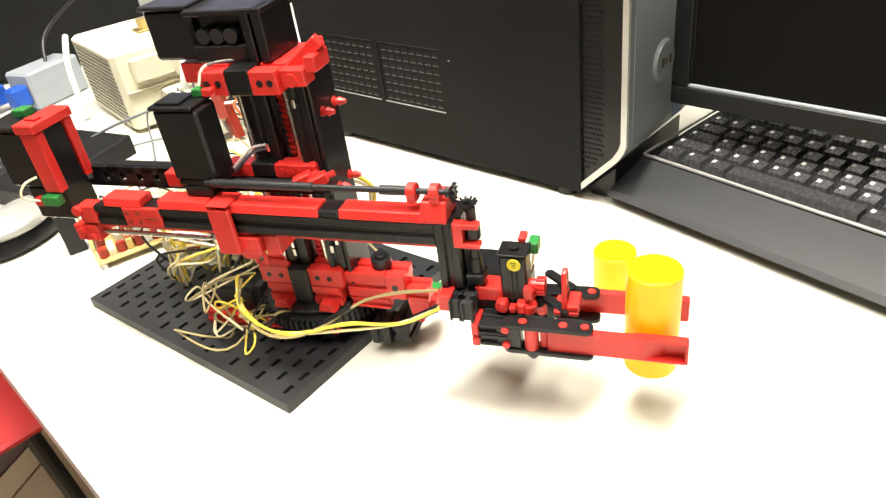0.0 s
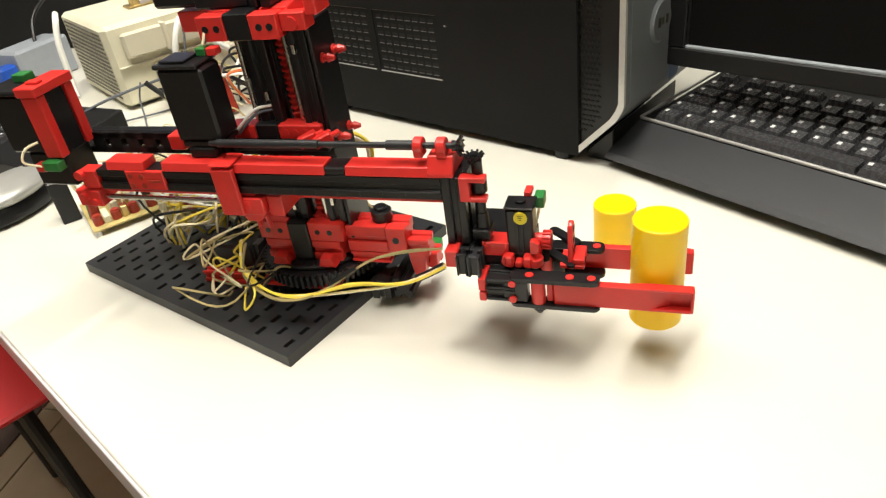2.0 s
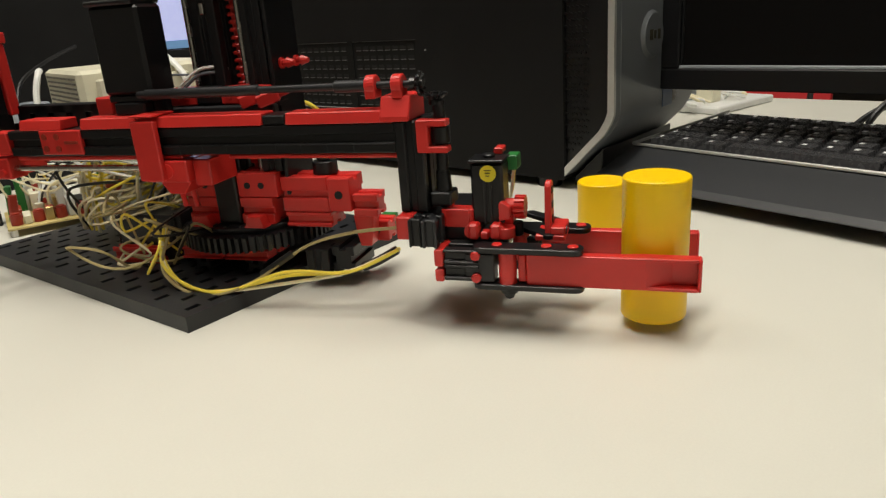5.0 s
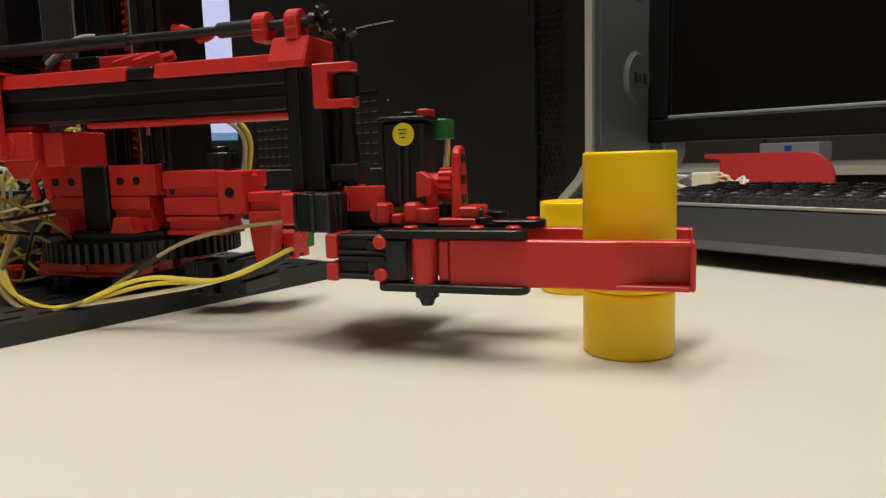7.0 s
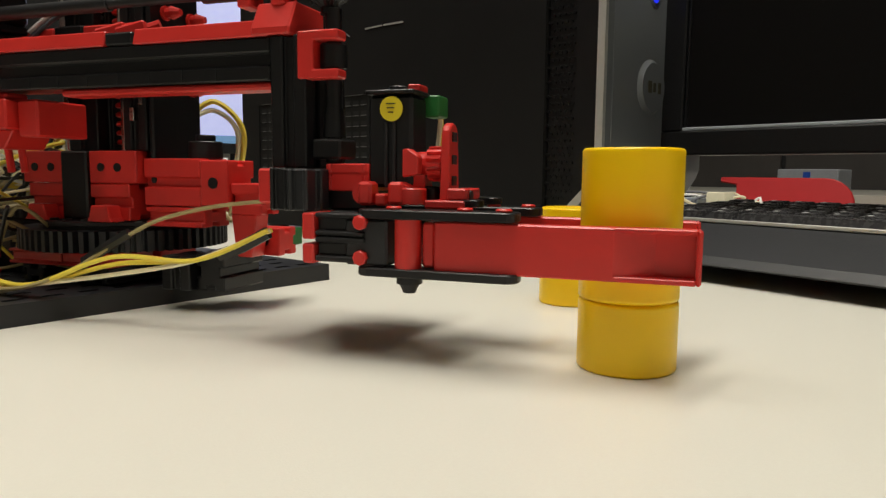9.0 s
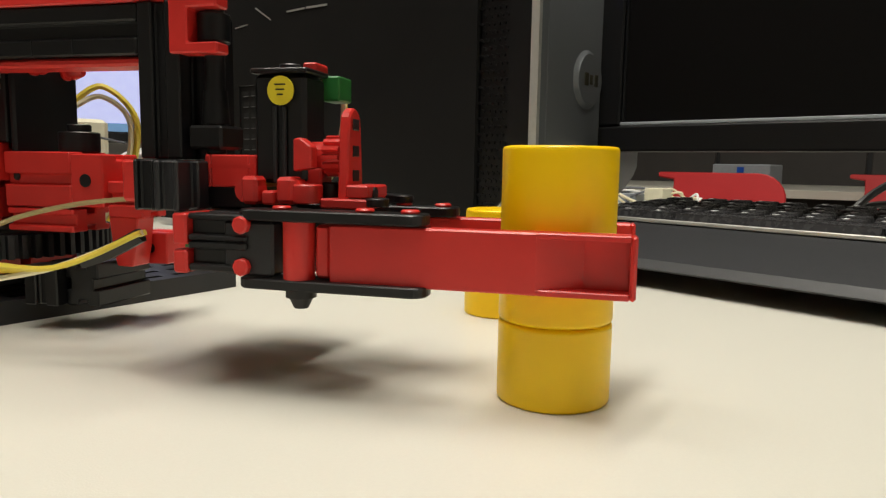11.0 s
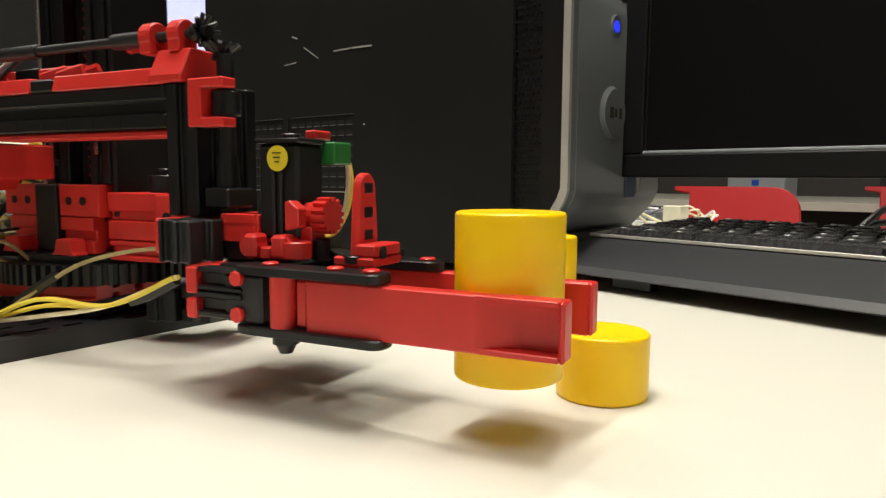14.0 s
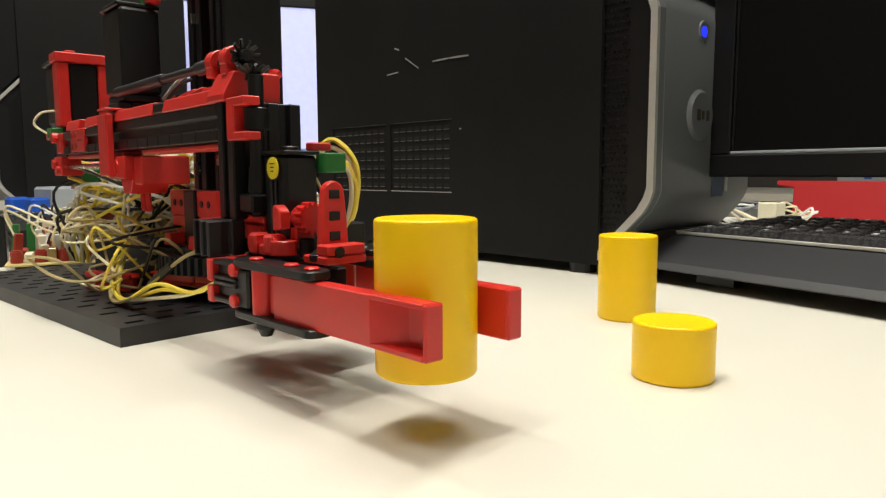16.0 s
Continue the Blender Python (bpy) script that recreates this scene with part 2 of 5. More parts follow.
def wire(name, mat, parent, points, r=0.0008, n=6, steps=8, label=""):
    line = smooth_line(points, steps)
    bm = bmesh.new()
    rows = []
    for i, p in enumerate(line):
        d = (line[min(i + 1, len(line) - 1)] - line[max(i - 1, 0)]).normalized()
        q = d.to_track_quat("Z", "Y")
        rows.append([bm.verts.new(p + q @ Vector((r * math.cos(2 * math.pi * k / n), r * math.sin(2 * math.pi * k / n), 0))) for k in range(n)])
    for a, b in zip(rows, rows[1:]):
        for k in range(n):
            bm.faces.new((a[k], a[(k + 1) % n], b[(k + 1) % n], b[k]))
    bm.faces.new(rows[0][::-1])
    bm.faces.new(rows[-1])
    return part(name, bm, mat, parent, label, smooth=True)


def rounded(x0, x1, y0, y1, r, n=5):
    pts = []
    for cx, cy, a0 in ((x1 - r, y0 + r, -90), (x1 - r, y1 - r, 0), (x0 + r, y1 - r, 90), (x0 + r, y0 + r, 180)):
        for i in range(n + 1):
            a = radians(a0 + 90 * i / n)
            pts.append((cx + r * math.cos(a), cy + r * math.sin(a)))
    return pts


# ---- the room ----
def slab(name, mat, x, y, z, label="", category="", at=None):
    bm = bmesh.new()
    box(bm, *x, *y, *z, 0.0)
    return tagged(part(name, bm, mat, None, at=at), label, category, kind="structure")


FLOOR_Z = -0.74
floor = slab("floor", GROUT, (-3.2, 4.2), (-2.6, 5.2), (FLOOR_Z - 0.05, FLOOR_Z - 0.004), "beige and brown tiled floor with dark joints", "floor")
slab("ceiling", CEILING, (-3.2, 4.2), (-2.6, 5.2), (CEILING_Z, CEILING_Z + 0.1), "white painted ceiling with light panels", "ceiling")
slab("wall_north", WALL, (-3.2, 4.2), (5.2, 5.3), (FLOOR_Z, CEILING_Z), "off-white painted wall of the workroom", "wall")
slab("wall_south", WALL, (-3.2, 4.2), (-2.7, -2.6), (FLOOR_Z, CEILING_Z), "off-white painted wall of the workroom", "wall")
slab("wall_east", WALL, (4.2, 4.3), (-2.6, 5.2), (FLOOR_Z, CEILING_Z), "off-white painted wall of the workroom", "wall")
slab("wall_west", WALL, (-3.3, -3.2), (-2.6, 5.2), (FLOOR_Z, CEILING_Z), "off-white painted wall of the workroom", "wall")


def ceiling_light(x, y, lx, ly):
    thing = tagged(empty("ceiling_light", pose(x, y, CEILING_Z - (0.07 if ly > lx else 0.0))), "rectangular white ceiling light with glowing diffuser", "ceiling light", "ceiling lights")
    bm = bmesh.new()
    for a, b, c, d in ((-lx / 2 - 0.03, lx / 2 + 0.03, -ly / 2 - 0.03, -ly / 2), (-lx / 2 - 0.03, lx / 2 + 0.03, ly / 2, ly / 2 + 0.03), (-lx / 2 - 0.03, -lx / 2, -ly / 2, ly / 2), (lx / 2, lx / 2 + 0.03, -ly / 2, ly / 2)):
        box(bm, a, b, c, d, -0.06, 0, 0.002)
    part("frame", bm, WHITE_PLASTIC, thing)
    bm = bmesh.new()
    box(bm, -lx / 2, lx / 2, -ly / 2, ly / 2, -0.03, -0.02, 0)
    part("diffuser", bm, DIFFUSER, thing)


for x, y, lx, ly, watts in PANELS:
    ceiling_light(x, y, lx, ly)

# ---- the table: its near edge runs a little askew to the base plate ----
TABLE_TURN = pose(-0.1197, 0.0, 0.0, 0, 0, -7.4)


def work_table():
    thing = tagged(empty("work_table", TABLE_TURN), "long work table with cream laminate top and pale edge band", "table")
    bm = bmesh.new()
    box(bm, 0.002, 1.05, -0.75, 2.2, -0.028, 0.0, 0.001)
    part("tabletop", bm, TABLE, thing)
    bm = bmesh.new()
    box(bm, -0.0005, 0.0017, -0.75, 2.2, -0.028, -0.0003, 0.0005)
    part("edge_band", bm, TABLE_EDGE, thing, "pale lilac-grey edge band")
    for x in (0.1, 0.98):
        for y in (-0.65, 2.1):
            bm = bmesh.new()
            box(bm, x - 0.025, x + 0.025, y - 0.025, y + 0.025, FLOOR_Z, -0.028, 0.002)
            part("leg", bm, CHAIR_LEG, thing)


work_table()


def far_table():
    thing = tagged(empty("work_table", pose(2.55, -0.9, 0)), "second cream laminate work table behind the first", "table")
    bm = bmesh.new()
    box(bm, 0.0, 1.4, 0.0, 2.6, -0.028, 0.0, 0.001)
    part("tabletop", bm, TABLE, thing)
    for x in (0.05, 1.35):
        for y in (0.05, 2.55):
            bm = bmesh.new()
            box(bm, x - 0.025, x + 0.025, y - 0.025, y + 0.025, FLOOR_Z, -0.028, 0.002)
            part("leg", bm, CHAIR_LEG, thing)


far_table()


# ---- robot model ----
AXIS = (0.0935, 0.0472)
HEADING = -70.5
ROBOT_AT = pose(AXIS[0], AXIS[1], 0, 0, 0, HEADING)
robot = tagged(empty("toy_robot_arm", ROBOT_AT), "red and black construction-kit robot arm with gripper on black plate", "robot arm")


def base_plate():
    """Plate of 259 x 187 mm with rows of staggered slots, sunk into its top."""
    bm = bmesh.new()
    top, deep, pitch, sl, sw = 0.0092, 0.0058, 0.015, 0.0088, 0.0040
    w, d = 0.187, 0.259
    box(bm, 0, w, 0, d, 0.0, deep, 0.0)
    rows = 17
    y0 = (d - rows * pitch) / 2

    def quad(x0, x1, y0, y1, z):
        if x1 - x0 > 1e-6 and y1 - y0 > 1e-6:
            bm.faces.new([bm.verts.new(p) for p in ((x0, y0, z), (x1, y0, z), (x1, y1, z), (x0, y1, z))])

    def wall(a, b):
        bm.faces.new([bm.verts.new(p) for p in ((*a, deep), (*b, deep), (*b, top), (*a, top))])

    quad(0, w, 0, y0, top)
    quad(0, w, d - y0, d, top)
    for a, b in (((0, 0), (w, 0)), ((w, 0), (w, d)), ((w, d), (0, d)), ((0, d), (0, 0))):
        wall(a, b)
    for r in range(rows):
        ya, yb = y0 + r * pitch, y0 + (r + 1) * pitch
        ym = (ya + yb) / 2
        n = 12 if r % 2 == 0 else 11
        x0 = (w - n * pitch) / 2
        quad(0, x0, ya, yb, top)
        quad(x0 + n * pitch, w, ya, yb, top)
        for k in range(n):
            xa, xb = x0 + k * pitch, x0 + (k + 1) * pitch
            xm = (xa + xb) / 2
            sx0, sx1, sy0, sy1 = xm - sl / 2, xm + sl / 2, ym - sw / 2, ym + sw / 2
            quad(xa, xb, ya, sy0, top)
            quad(xa, xb, sy1, yb, top)
            quad(xa, sx0, sy0, sy1, top)
            quad(sx1, xb, sy0, sy1, top)
            quad(sx0, sx1, sy0, sy1, deep + 0.0003)
            for a, b in (((sx0, sy0), (sx1, sy0)), ((sx1, sy0), (sx1, sy1)), ((sx1, sy1), (sx0, sy1)), ((sx0, sy1), (sx0, sy0))):
                wall(a, b)
    return part("base_plate", bm, PLATE, robot, "black slotted base plate", at=ROBOT_AT.inverted())


base_plate()

# turntable: a toothed ring on the plate
bm = bmesh.new()
prism(bm, gear_outline(0.0450, 0.0485, 64), 0.0250, 0.0345, "z")
part("turntable_gear", bm, GREY_BLACK, robot)
bm = bmesh.new()
prism(bm, [(0.0395 * math.cos(a * math.pi / 24), 0.0395 * math.sin(a * math.pi / 24)) for a in range(48)], 0.0247, 0.0366, "z", bev=0.0005)
part("turntable_ring", bm, BLACK, robot)
for x0, x1, y0, y1 in ((-0.036, -0.006, -0.038, -0.008), (-0.005, 0.025, -0.038, -0.008), (-0.036, -0.006, -0.007, 0.023), (-0.005, 0.025, -0.007, 0.023)):
    slot_bar("support_block", RED, robot, (x0, x1), (y0, y1), (0.0175, 0.0245), "x")
for x0, x1, y0, y1 in ((-0.030, -0.015, -0.036, -0.006), (0.008, 0.023, -0.036, -0.006), (-0.030, -0.015, -0.005, 0.025), (0.008, 0.023, -0.005, 0.025)):
    slot_bar("support_block", BLACK, robot, (x0, x1), (y0, y1), (0.0094, 0.0173), "y")
slot_bar("support_block", BLACK, robot, (0.050, 0.065), (-0.034, -0.012), (0.0094, 0.0245), "z")
slot_bar("worm_housing", BLACK, robot, (0.0655, 0.080), (-0.030, 0.000), (0.0094, 0.026), "y")
bm = bmesh.new()
box(bm, -0.098, -0.052, -0.022, 0.006, 0.0094, 0.0400, 0.002)
box(bm, -0.1005, -0.0982, -0.020, 0.004, 0.0110, 0.0385, 0.0008)
part("drive_motor", bm, BLACK, robot)
slot_bar("gearbox", GREY_BLACK, robot, (-0.0515, -0.0450), (-0.022, 0.006), (0.0094, 0.0420), "z")
slot_bar("motor_cradle", RED, robot, (-0.098, -0.060), (-0.030, -0.0225), (0.0094, 0.0200), "x")

# ---- tower: turns with the arm ----
bm = bmesh.new()
prism(bm, [(0.0400 * math.cos(a * math.pi / 24), 0.0400 * math.sin(a * math.pi / 24)) for a in range(48)], 0.0398, 0.0425, "z", bev=0.0006)
for a in range(24):
    c, s = math.cos(a * math.pi / 12), math.sin(a * math.pi / 12)
    box(bm, -0.0022, 0.0022, -0.0011, 0.0011, 0.0424, 0.0436, 0.0003, pose(0.0365 * c, 0.0365 * s, 0, 0, 0, a * 15))
tower = part("tower", bm, GREY_BLACK, robot, "black turntable with red foot and black columns")

for x in (-0.0165, 0.0205):
    bm = bmesh.new()
    prism(bm, [(x - 0.0075, 0.0426), (x + 0.0075, 0.0426), (x + 0.006, 0.0445), (x + 0.0045, 0.050), (x - 0.0045, 0.050), (x - 0.006, 0.0445)], -0.0385, -0.0305, "y", bev=0.0005)
    part("foot", bm, RED, tower)


def hole_block(name, mat, parent, x, y, z, holes):
    """A block with black discs on its near face, painting the shade of holes."""
    bm = bmesh.new()
    prism(bm, grooved(*y, *z, sides="nse"), x[0], x[1], "x", bev=0.0005)
    for hx, hz, r in holes:
        tube(bm, (hx, y[0] - 0.0004, hz), (hx, y[0] + 0.0012, hz), r, n=12, mi=1)
    return part(name, bm, [mat, BLACK], parent)


slot_bar("foot_block", RED, tower, (-0.030, -0.0085), (-0.030, -0.012), (0.0428, 0.0595), "x")
slot_bar("foot_block", RED, tower, (0.0075, 0.030), (-0.030, -0.012), (0.0428, 0.0595), "x")
block("centre_block", BLACK, tower, (-0.0082, 0.0072), (-0.0315, -0.012), (0.0430, 0.0745))
hole_block("foot_block", RED, tower, (-0.033, -0.0085), (-0.030, -0.010), (0.0598, 0.0745), [(-0.0255, 0.067, 0.002), (-0.0155, 0.067, 0.002)])
hole_block("foot_block", RED, tower, (0.0075, 0.0345), (-0.030, -0.010), (0.0598, 0.0745), [(0.0145, 0.067, 0.002), (0.024, 0.067, 0.002)])
slot_bar("foot_block", RED, tower, (-0.030, 0.030), (-0.011, 0.02), (0.0445, 0.0595), "x")
slot_bar("stay_block", RED, tower, (0.035, 0.0655), (-0.026, -0.006), (0.050, 0.0712), "x")
hole_block("stay_block", RED, tower, (0.0657, 0.080), (-0.026, -0.006), (0.0505, 0.0705), [(0.0725, 0.0605, 0.0025)])
slot_bar("stay_block", RED, tower, (0.0355, 0.066), (-0.026, -0.006), (0.0405, 0.0495), "x")
slot_bar("stay_block", RED, tower, (0.0802, 0.0955), (-0.024, -0.010), (0.047, 0.0605), "x")
bm = bmesh.new()
prism(bm, [(0.0785, 0.047), (0.0915, 0.047), (0.090, 0.035), (0.0885, 0.028), (0.0815, 0.028), (0.080, 0.035)], -0.022, -0.012, "y", bev=0.0005)
part("stay_leg", bm, RED, tower)
hole_block("stay_block", RED, tower, (0.0805, 0.0955), (-0.0105, 0.004), (0.0278, 0.0402), [(0.088, 0.034, 0.002)])
block("cable_plug", GREEN, tower, (0.083, 0.093), (0.005, 0.014), (0.031, 0.039), 0.0005)
rod("knob", BLACK, tower, (0.060, -0.014, 0.0712), (0.060, -0.014, 0.079), 0.0075, 18)
rod("knob", BLACK, tower, (0.060, -0.014, 0.0792), (0.060, -0.014, 0.082), 0.0045, 14)

# columns, rods and lifting screw
slot_bar("column", BLACK, tower, (-0.0095, 0.0075), (-0.024, -0.009), (0.0747, 0.2075), "z")
slot_bar("column", BLACK, tower, (0.0245, 0.0375), (-0.026, -0.0135), (0.0747, 0.2135), "z")
slot_bar("column", BLACK, tower, (0.0245, 0.0375), (-0.0133, 0.0085), (0.0600, 0.2135), "z")
slot_bar("column", GREY_BLACK, tower, (-0.0095, 0.0075), (-0.0088, 0.0062), (0.0600, 0.2075), "z")
block("guide_strip", BLACK, tower, (0.0377, 0.0405), (-0.0250, 0.0080), (0.0600, 0.2145))
for x in (-0.0135, 0.0208):
    rod("guide_rod", STEEL, tower, (x, -0.0205, 0.0600), (x, -0.0205, 0.2120), 0.0019, 12, label="bright steel guide rod")
bm = bmesh.new()
tube(bm, (0.0135, -0.0120, 0.0750), (0.0135, -0.0120, 0.2085), 0.0026, n=10)
for k in range(30):
    z = 0.078 + k * 0.0043
    tube(bm, (0.0135, -0.0120, z), (0.0135, -0.0120, z + 0.0011), 0.0046, 0.0049, n=14)
    tube(bm, (0.0135, -0.0120, z + 0.0011), (0.0135, -0.0120, z + 0.0022), 0.0049, 0.0040, n=14)
part("lifting_screw", bm, RED, tower, "red plastic screw")
for z in (0.104, 0.1365, 0.190):
    for y in (-0.016, 0.001):
        bm = bmesh.new()
        tube(bm, (0.0406, y, z), (0.0455, y, z), 0.0022, n=10)
        tube(bm, (0.0455, y, z), (0.0500, y, z), 0.0031, 0.0015, n=10)
        tube(bm, (0.0412, y, z), (0.0426, y, z), 0.0033, n=10)
        part("peg", bm, RED, tower)
for x, z in ((0.0300, 0.088), (0.0300, 0.115), (0.0350, 0.095), (-0.001, 0.09), (-0.001, 0.083), (0.028, 0.196), (0.001, 0.166)):
    block("contact_clip", STEEL, tower, (x - 0.0012, x + 0.0012), (-0.0268, -0.0236), (z, z + 0.006), 0.0003)
# head of the tower
hole_block("head_block", RED, tower, (-0.0285, -0.0098), (-0.036, -0.010), (0.2085, 0.2235), [(-0.023, 0.216, 0.0022), (-0.015, 0.216, 0.0022)])
block("head_core", BLACK, tower, (-0.0096, 0.0076), (-0.0355, -0.010), (0.2080, 0.2245))
hole_block("head_block", RED, tower, (0.0078, 0.0265), (-0.036, -0.010), (0.2085, 0.2235), [(0.0145, 0.216, 0.0022), (0.0215, 0.216, 0.0022)])
bm = bmesh.new()
box(bm, 0.0268, 0.043, -0.032, -0.018, 0.2120, 0.2230, 0.0008)
tube(bm, (0.034, -0.0335, 0.2165), (0.034, -0.030, 0.2165), 0.0042, n=14)
box(bm, -0.013, 0.013, -0.0035, 0.0035, -0.004, 0.004, 0.0008, pose(0.041, -0.020, 0.2285, 0, -38, 8))
box(bm, 0.0435, 0.0510, -0.030, -0.010, 0.2200, 0.2300, 0.0008)
box(bm, 0.0460, 0.0510, -0.022, -0.012, 0.2302, 0.2370, 0.0008)
part("head_lever", bm, RED, tower)
block("head_block", RED, tower, (-0.058, -0.0285), (-0.012, 0.020), (0.2080, 0.2215))
block("head_block", RED, tower, (-0.0285, 0.027), (-0.0098, 0.020), (0.2085, 0.2235))
bm = bmesh.new()
box(bm, -0.073, -0.0385, -0.014, 0.012, 0.2240, 0.2560, 0.002)
box(bm, -0.0745, -0.0375, -0.016, 0.014, 0.2562, 0.2590, 0.0008)
part("lift_motor", bm, BLACK, tower)
bm = bmesh.new()
box(bm, -0.0372, 0.002, -0.020, 0.016, 0.2240, 0.2350, 0.0012)
part("gear_housing", bm, BLACK, tower)
bm = bmesh.new()
box(bm, -0.0372, 0.002, -0.008, 0.016, 0.2352, 0.2530, 0.0012)
part("housing_plate", bm, BLACK, tower)
bm = bmesh.new()
box(bm, 0.0025, 0.0085, -0.022, 0.016, 0.2240, 0.2550, 0.0008)
part("housing_plate", bm, BLACK, tower)
bm = bmesh.new()
box(bm, 0.0105, 0.0175, -0.022, 0.016, 0.2240, 0.2570, 0.0008)
part("housing_plate", bm, BLACK, tower)
bm = bmesh.new()
box(bm, -0.0372, 0.018, -0.022, 0.016, 0.2532, 0.2570, 0.0008)
part("housing_plate", bm, BLACK, tower)
bm = bmesh.new()
for x in (-0.028, -0.018, -0.008):
    tube(bm, (x, -0.020, 0.2405), (x, -0.0085, 0.2405), 0.0048, n=14)
part("gear_pinion", bm, GREY_BLACK, tower)

# ---- arm: lifts, turns and slides ----
NEAR, FAR = -0.072, -0.042
bm = bmesh.new()
prism(bm, grooved(NEAR, NEAR + 0.015, 0.1275, 0.1425, w=0.0046, sides="we"), -0.1195, 0.1285, "x", bev=0.0006)
arm = part("arm", bm, BLACK, robot, "long horizontal arm of black blocks with red covers")
for x in (-0.104, -0.089, -0.059, -0.044, -0.029, 0.001, 0.016, 0.031, 0.046, 0.061, 0.076, 0.091, 0.106):
    block("beam_joint", GREY_BLACK, arm, (x - 0.0002, x + 0.0002), (NEAR - 0.0002, NEAR + 0.003), (0.1278, 0.1325), 0.0)
for x0, x1 in ((-0.109, -0.0785), (-0.064, -0.0255), (-0.0245, 0.0548), (0.0688, 0.1285)):
    bm = bmesh.new()
    prism(bm, [(NEAR - 0.0006, 0.1427), (NEAR + 0.001, 0.1487), (NEAR + 0.014, 0.1487), (NEAR + 0.014, 0.1427)], x0, x1, "x", bev=0.0005)
    part("cover_strip", bm, RED, arm)
block("cover_joint", BLACK, arm, (0.0552, 0.0684), (NEAR, NEAR + 0.0145), (0.1427, 0.1478))
for x0, x1 in ((-0.119, 0.0), (0.03, 0.1283)):
    block("under_strip", RED, arm, (x0, x1), (NEAR + 0.002, NEAR + 0.013), (0.1246, 0.1273))
# crossed red block
bm = bmesh.new()
box(bm, -0.0945, -0.0645, NEAR - 0.0012, NEAR + 0.002, 0.1285, 0.1427, 0.0006)
part("cross_block", bm, RED, arm)
# raised darker red marks paint the shade in the block's openings
bm = bmesh.new()
for dx, dz in ((-0.0045, 0.0035), (0.0045, 0.0035), (-0.0045, -0.0035), (0.0045, -0.0035)):
    tube(bm, (-0.086 + dx, NEAR - 0.0018, 0.1356 + dz), (-0.086 + dx, NEAR - 0.0005, 0.1356 + dz), 0.0019, n=8)
box(bm, -0.0765, -0.0665, NEAR - 0.0018, NEAR - 0.0008, 0.1348, 0.1364, 0.0002)
part("cross_block_hole", bm, COMPONENT_RED, arm)
# clip round the beam and the slide under it
bm = bmesh.new()
box(bm, -0.0248, -0.0090, NEAR - 0.0052, NEAR - 0.0012, 0.1135, 0.1470, 0.0007)
box(bm, -0.0248, -0.0090, NEAR - 0.0052, NEAR + 0.014, 0.1490, 0.1502, 0.0004)
slide_clip = part("slide_clip", bm, RED, arm)
bm = bmesh.new()
box(bm, -0.0248, 0.0040, NEAR - 0.001, FAR + 0.002, 0.1120, 0.1243, 0.0007)
prism(bm, [(-0.020, 0.1120), (0.002, 0.1120), (-0.004, 0.1040), (-0.014, 0.1040)], NEAR + 0.004, FAR - 0.006, "y", bev=0.0005)
tube(bm, (-0.009, NEAR - 0.0018, 0.1185), (-0.009, NEAR, 0.1185), 0.0042, n=14)
slide_block = part("slide_block", bm, RED, arm)
for x in (-0.014, -0.006):
    rod("slide_peg", RED, slide_block, (x, -0.058, 0.1045), (x + 0.0015, -0.058, 0.094), 0.0016, 8)
rear_slide = block("slide_block", RED, arm, (0.0045, 0.0155), (NEAR + 0.004, FAR), (0.1090, 0.1243))
rod("slide_rod", STEEL, arm, (-0.128, NEAR + 0.004, 0.1195), (-0.026, NEAR + 0.004, 0.1195), 0.0018, 10, label="steel slide rod")
rod("slide_rod", STEEL, arm, (-0.128, FAR, 0.1195), (-0.026, FAR, 0.1195), 0.0018, 10, label="steel slide rod")
# rear bracket
bm = bmesh.new()
box(bm, -0.1440, -0.1240, NEAR - 0.001, NEAR + 0.012, 0.1135, 0.1265, 0.0007)
box(bm, -0.1440, -0.1290, NEAR + 0.0122, FAR + 0.002, 0.1135, 0.1230, 0.0007)
tube(bm, (-0.137, NEAR - 0.0035, 0.1215), (-0.137, NEAR, 0.1215), 0.0032, n=12)
tube(bm, (-0.129, NEAR - 0.0030, 0.1175), (-0.129, NEAR, 0.1175), 0.0025, n=12)
part("rear_bracket", bm, RED, arm)
bm = bmesh.new()
box(bm, -0.1340, -0.1200, NEAR - 0.0008, NEAR + 0.010, 0.1285, 0.1420, 0.0007)
tube(bm, (-0.1325, NEAR - 0.004, 0.139), (-0.1325, NEAR, 0.139), 0.0035, n=12)
part("rear_bracket", bm, RED, arm)
# perforated rail at the back of the arm
bm = bmesh.new()
segs = [(-0.150 + 0.015 * k) for k in range(13)]
for x in segs:
    box(bm, x, x + 0.0105, -0.0345, -0.0315, 0.1370, 0.1530, 0.0003)
box(bm, -0.155, 0.045, -0.0345, -0.0315, 0.1370, 0.1420, 0.0003)
box(bm, -0.155, 0.045, -0.0345, -0.0315, 0.1480, 0.1530, 0.0003)
box(bm, -0.155, 0.045, -0.0312, -0.0230, 0.1502, 0.1530, 0.0003)
# black strip added behind the holes so that they look shaded
box(bm, -0.150, 0.044, -0.0312, -0.0302, 0.1421, 0.1479, 0.0)
part("perforated_rail", bm, BLACK, arm)
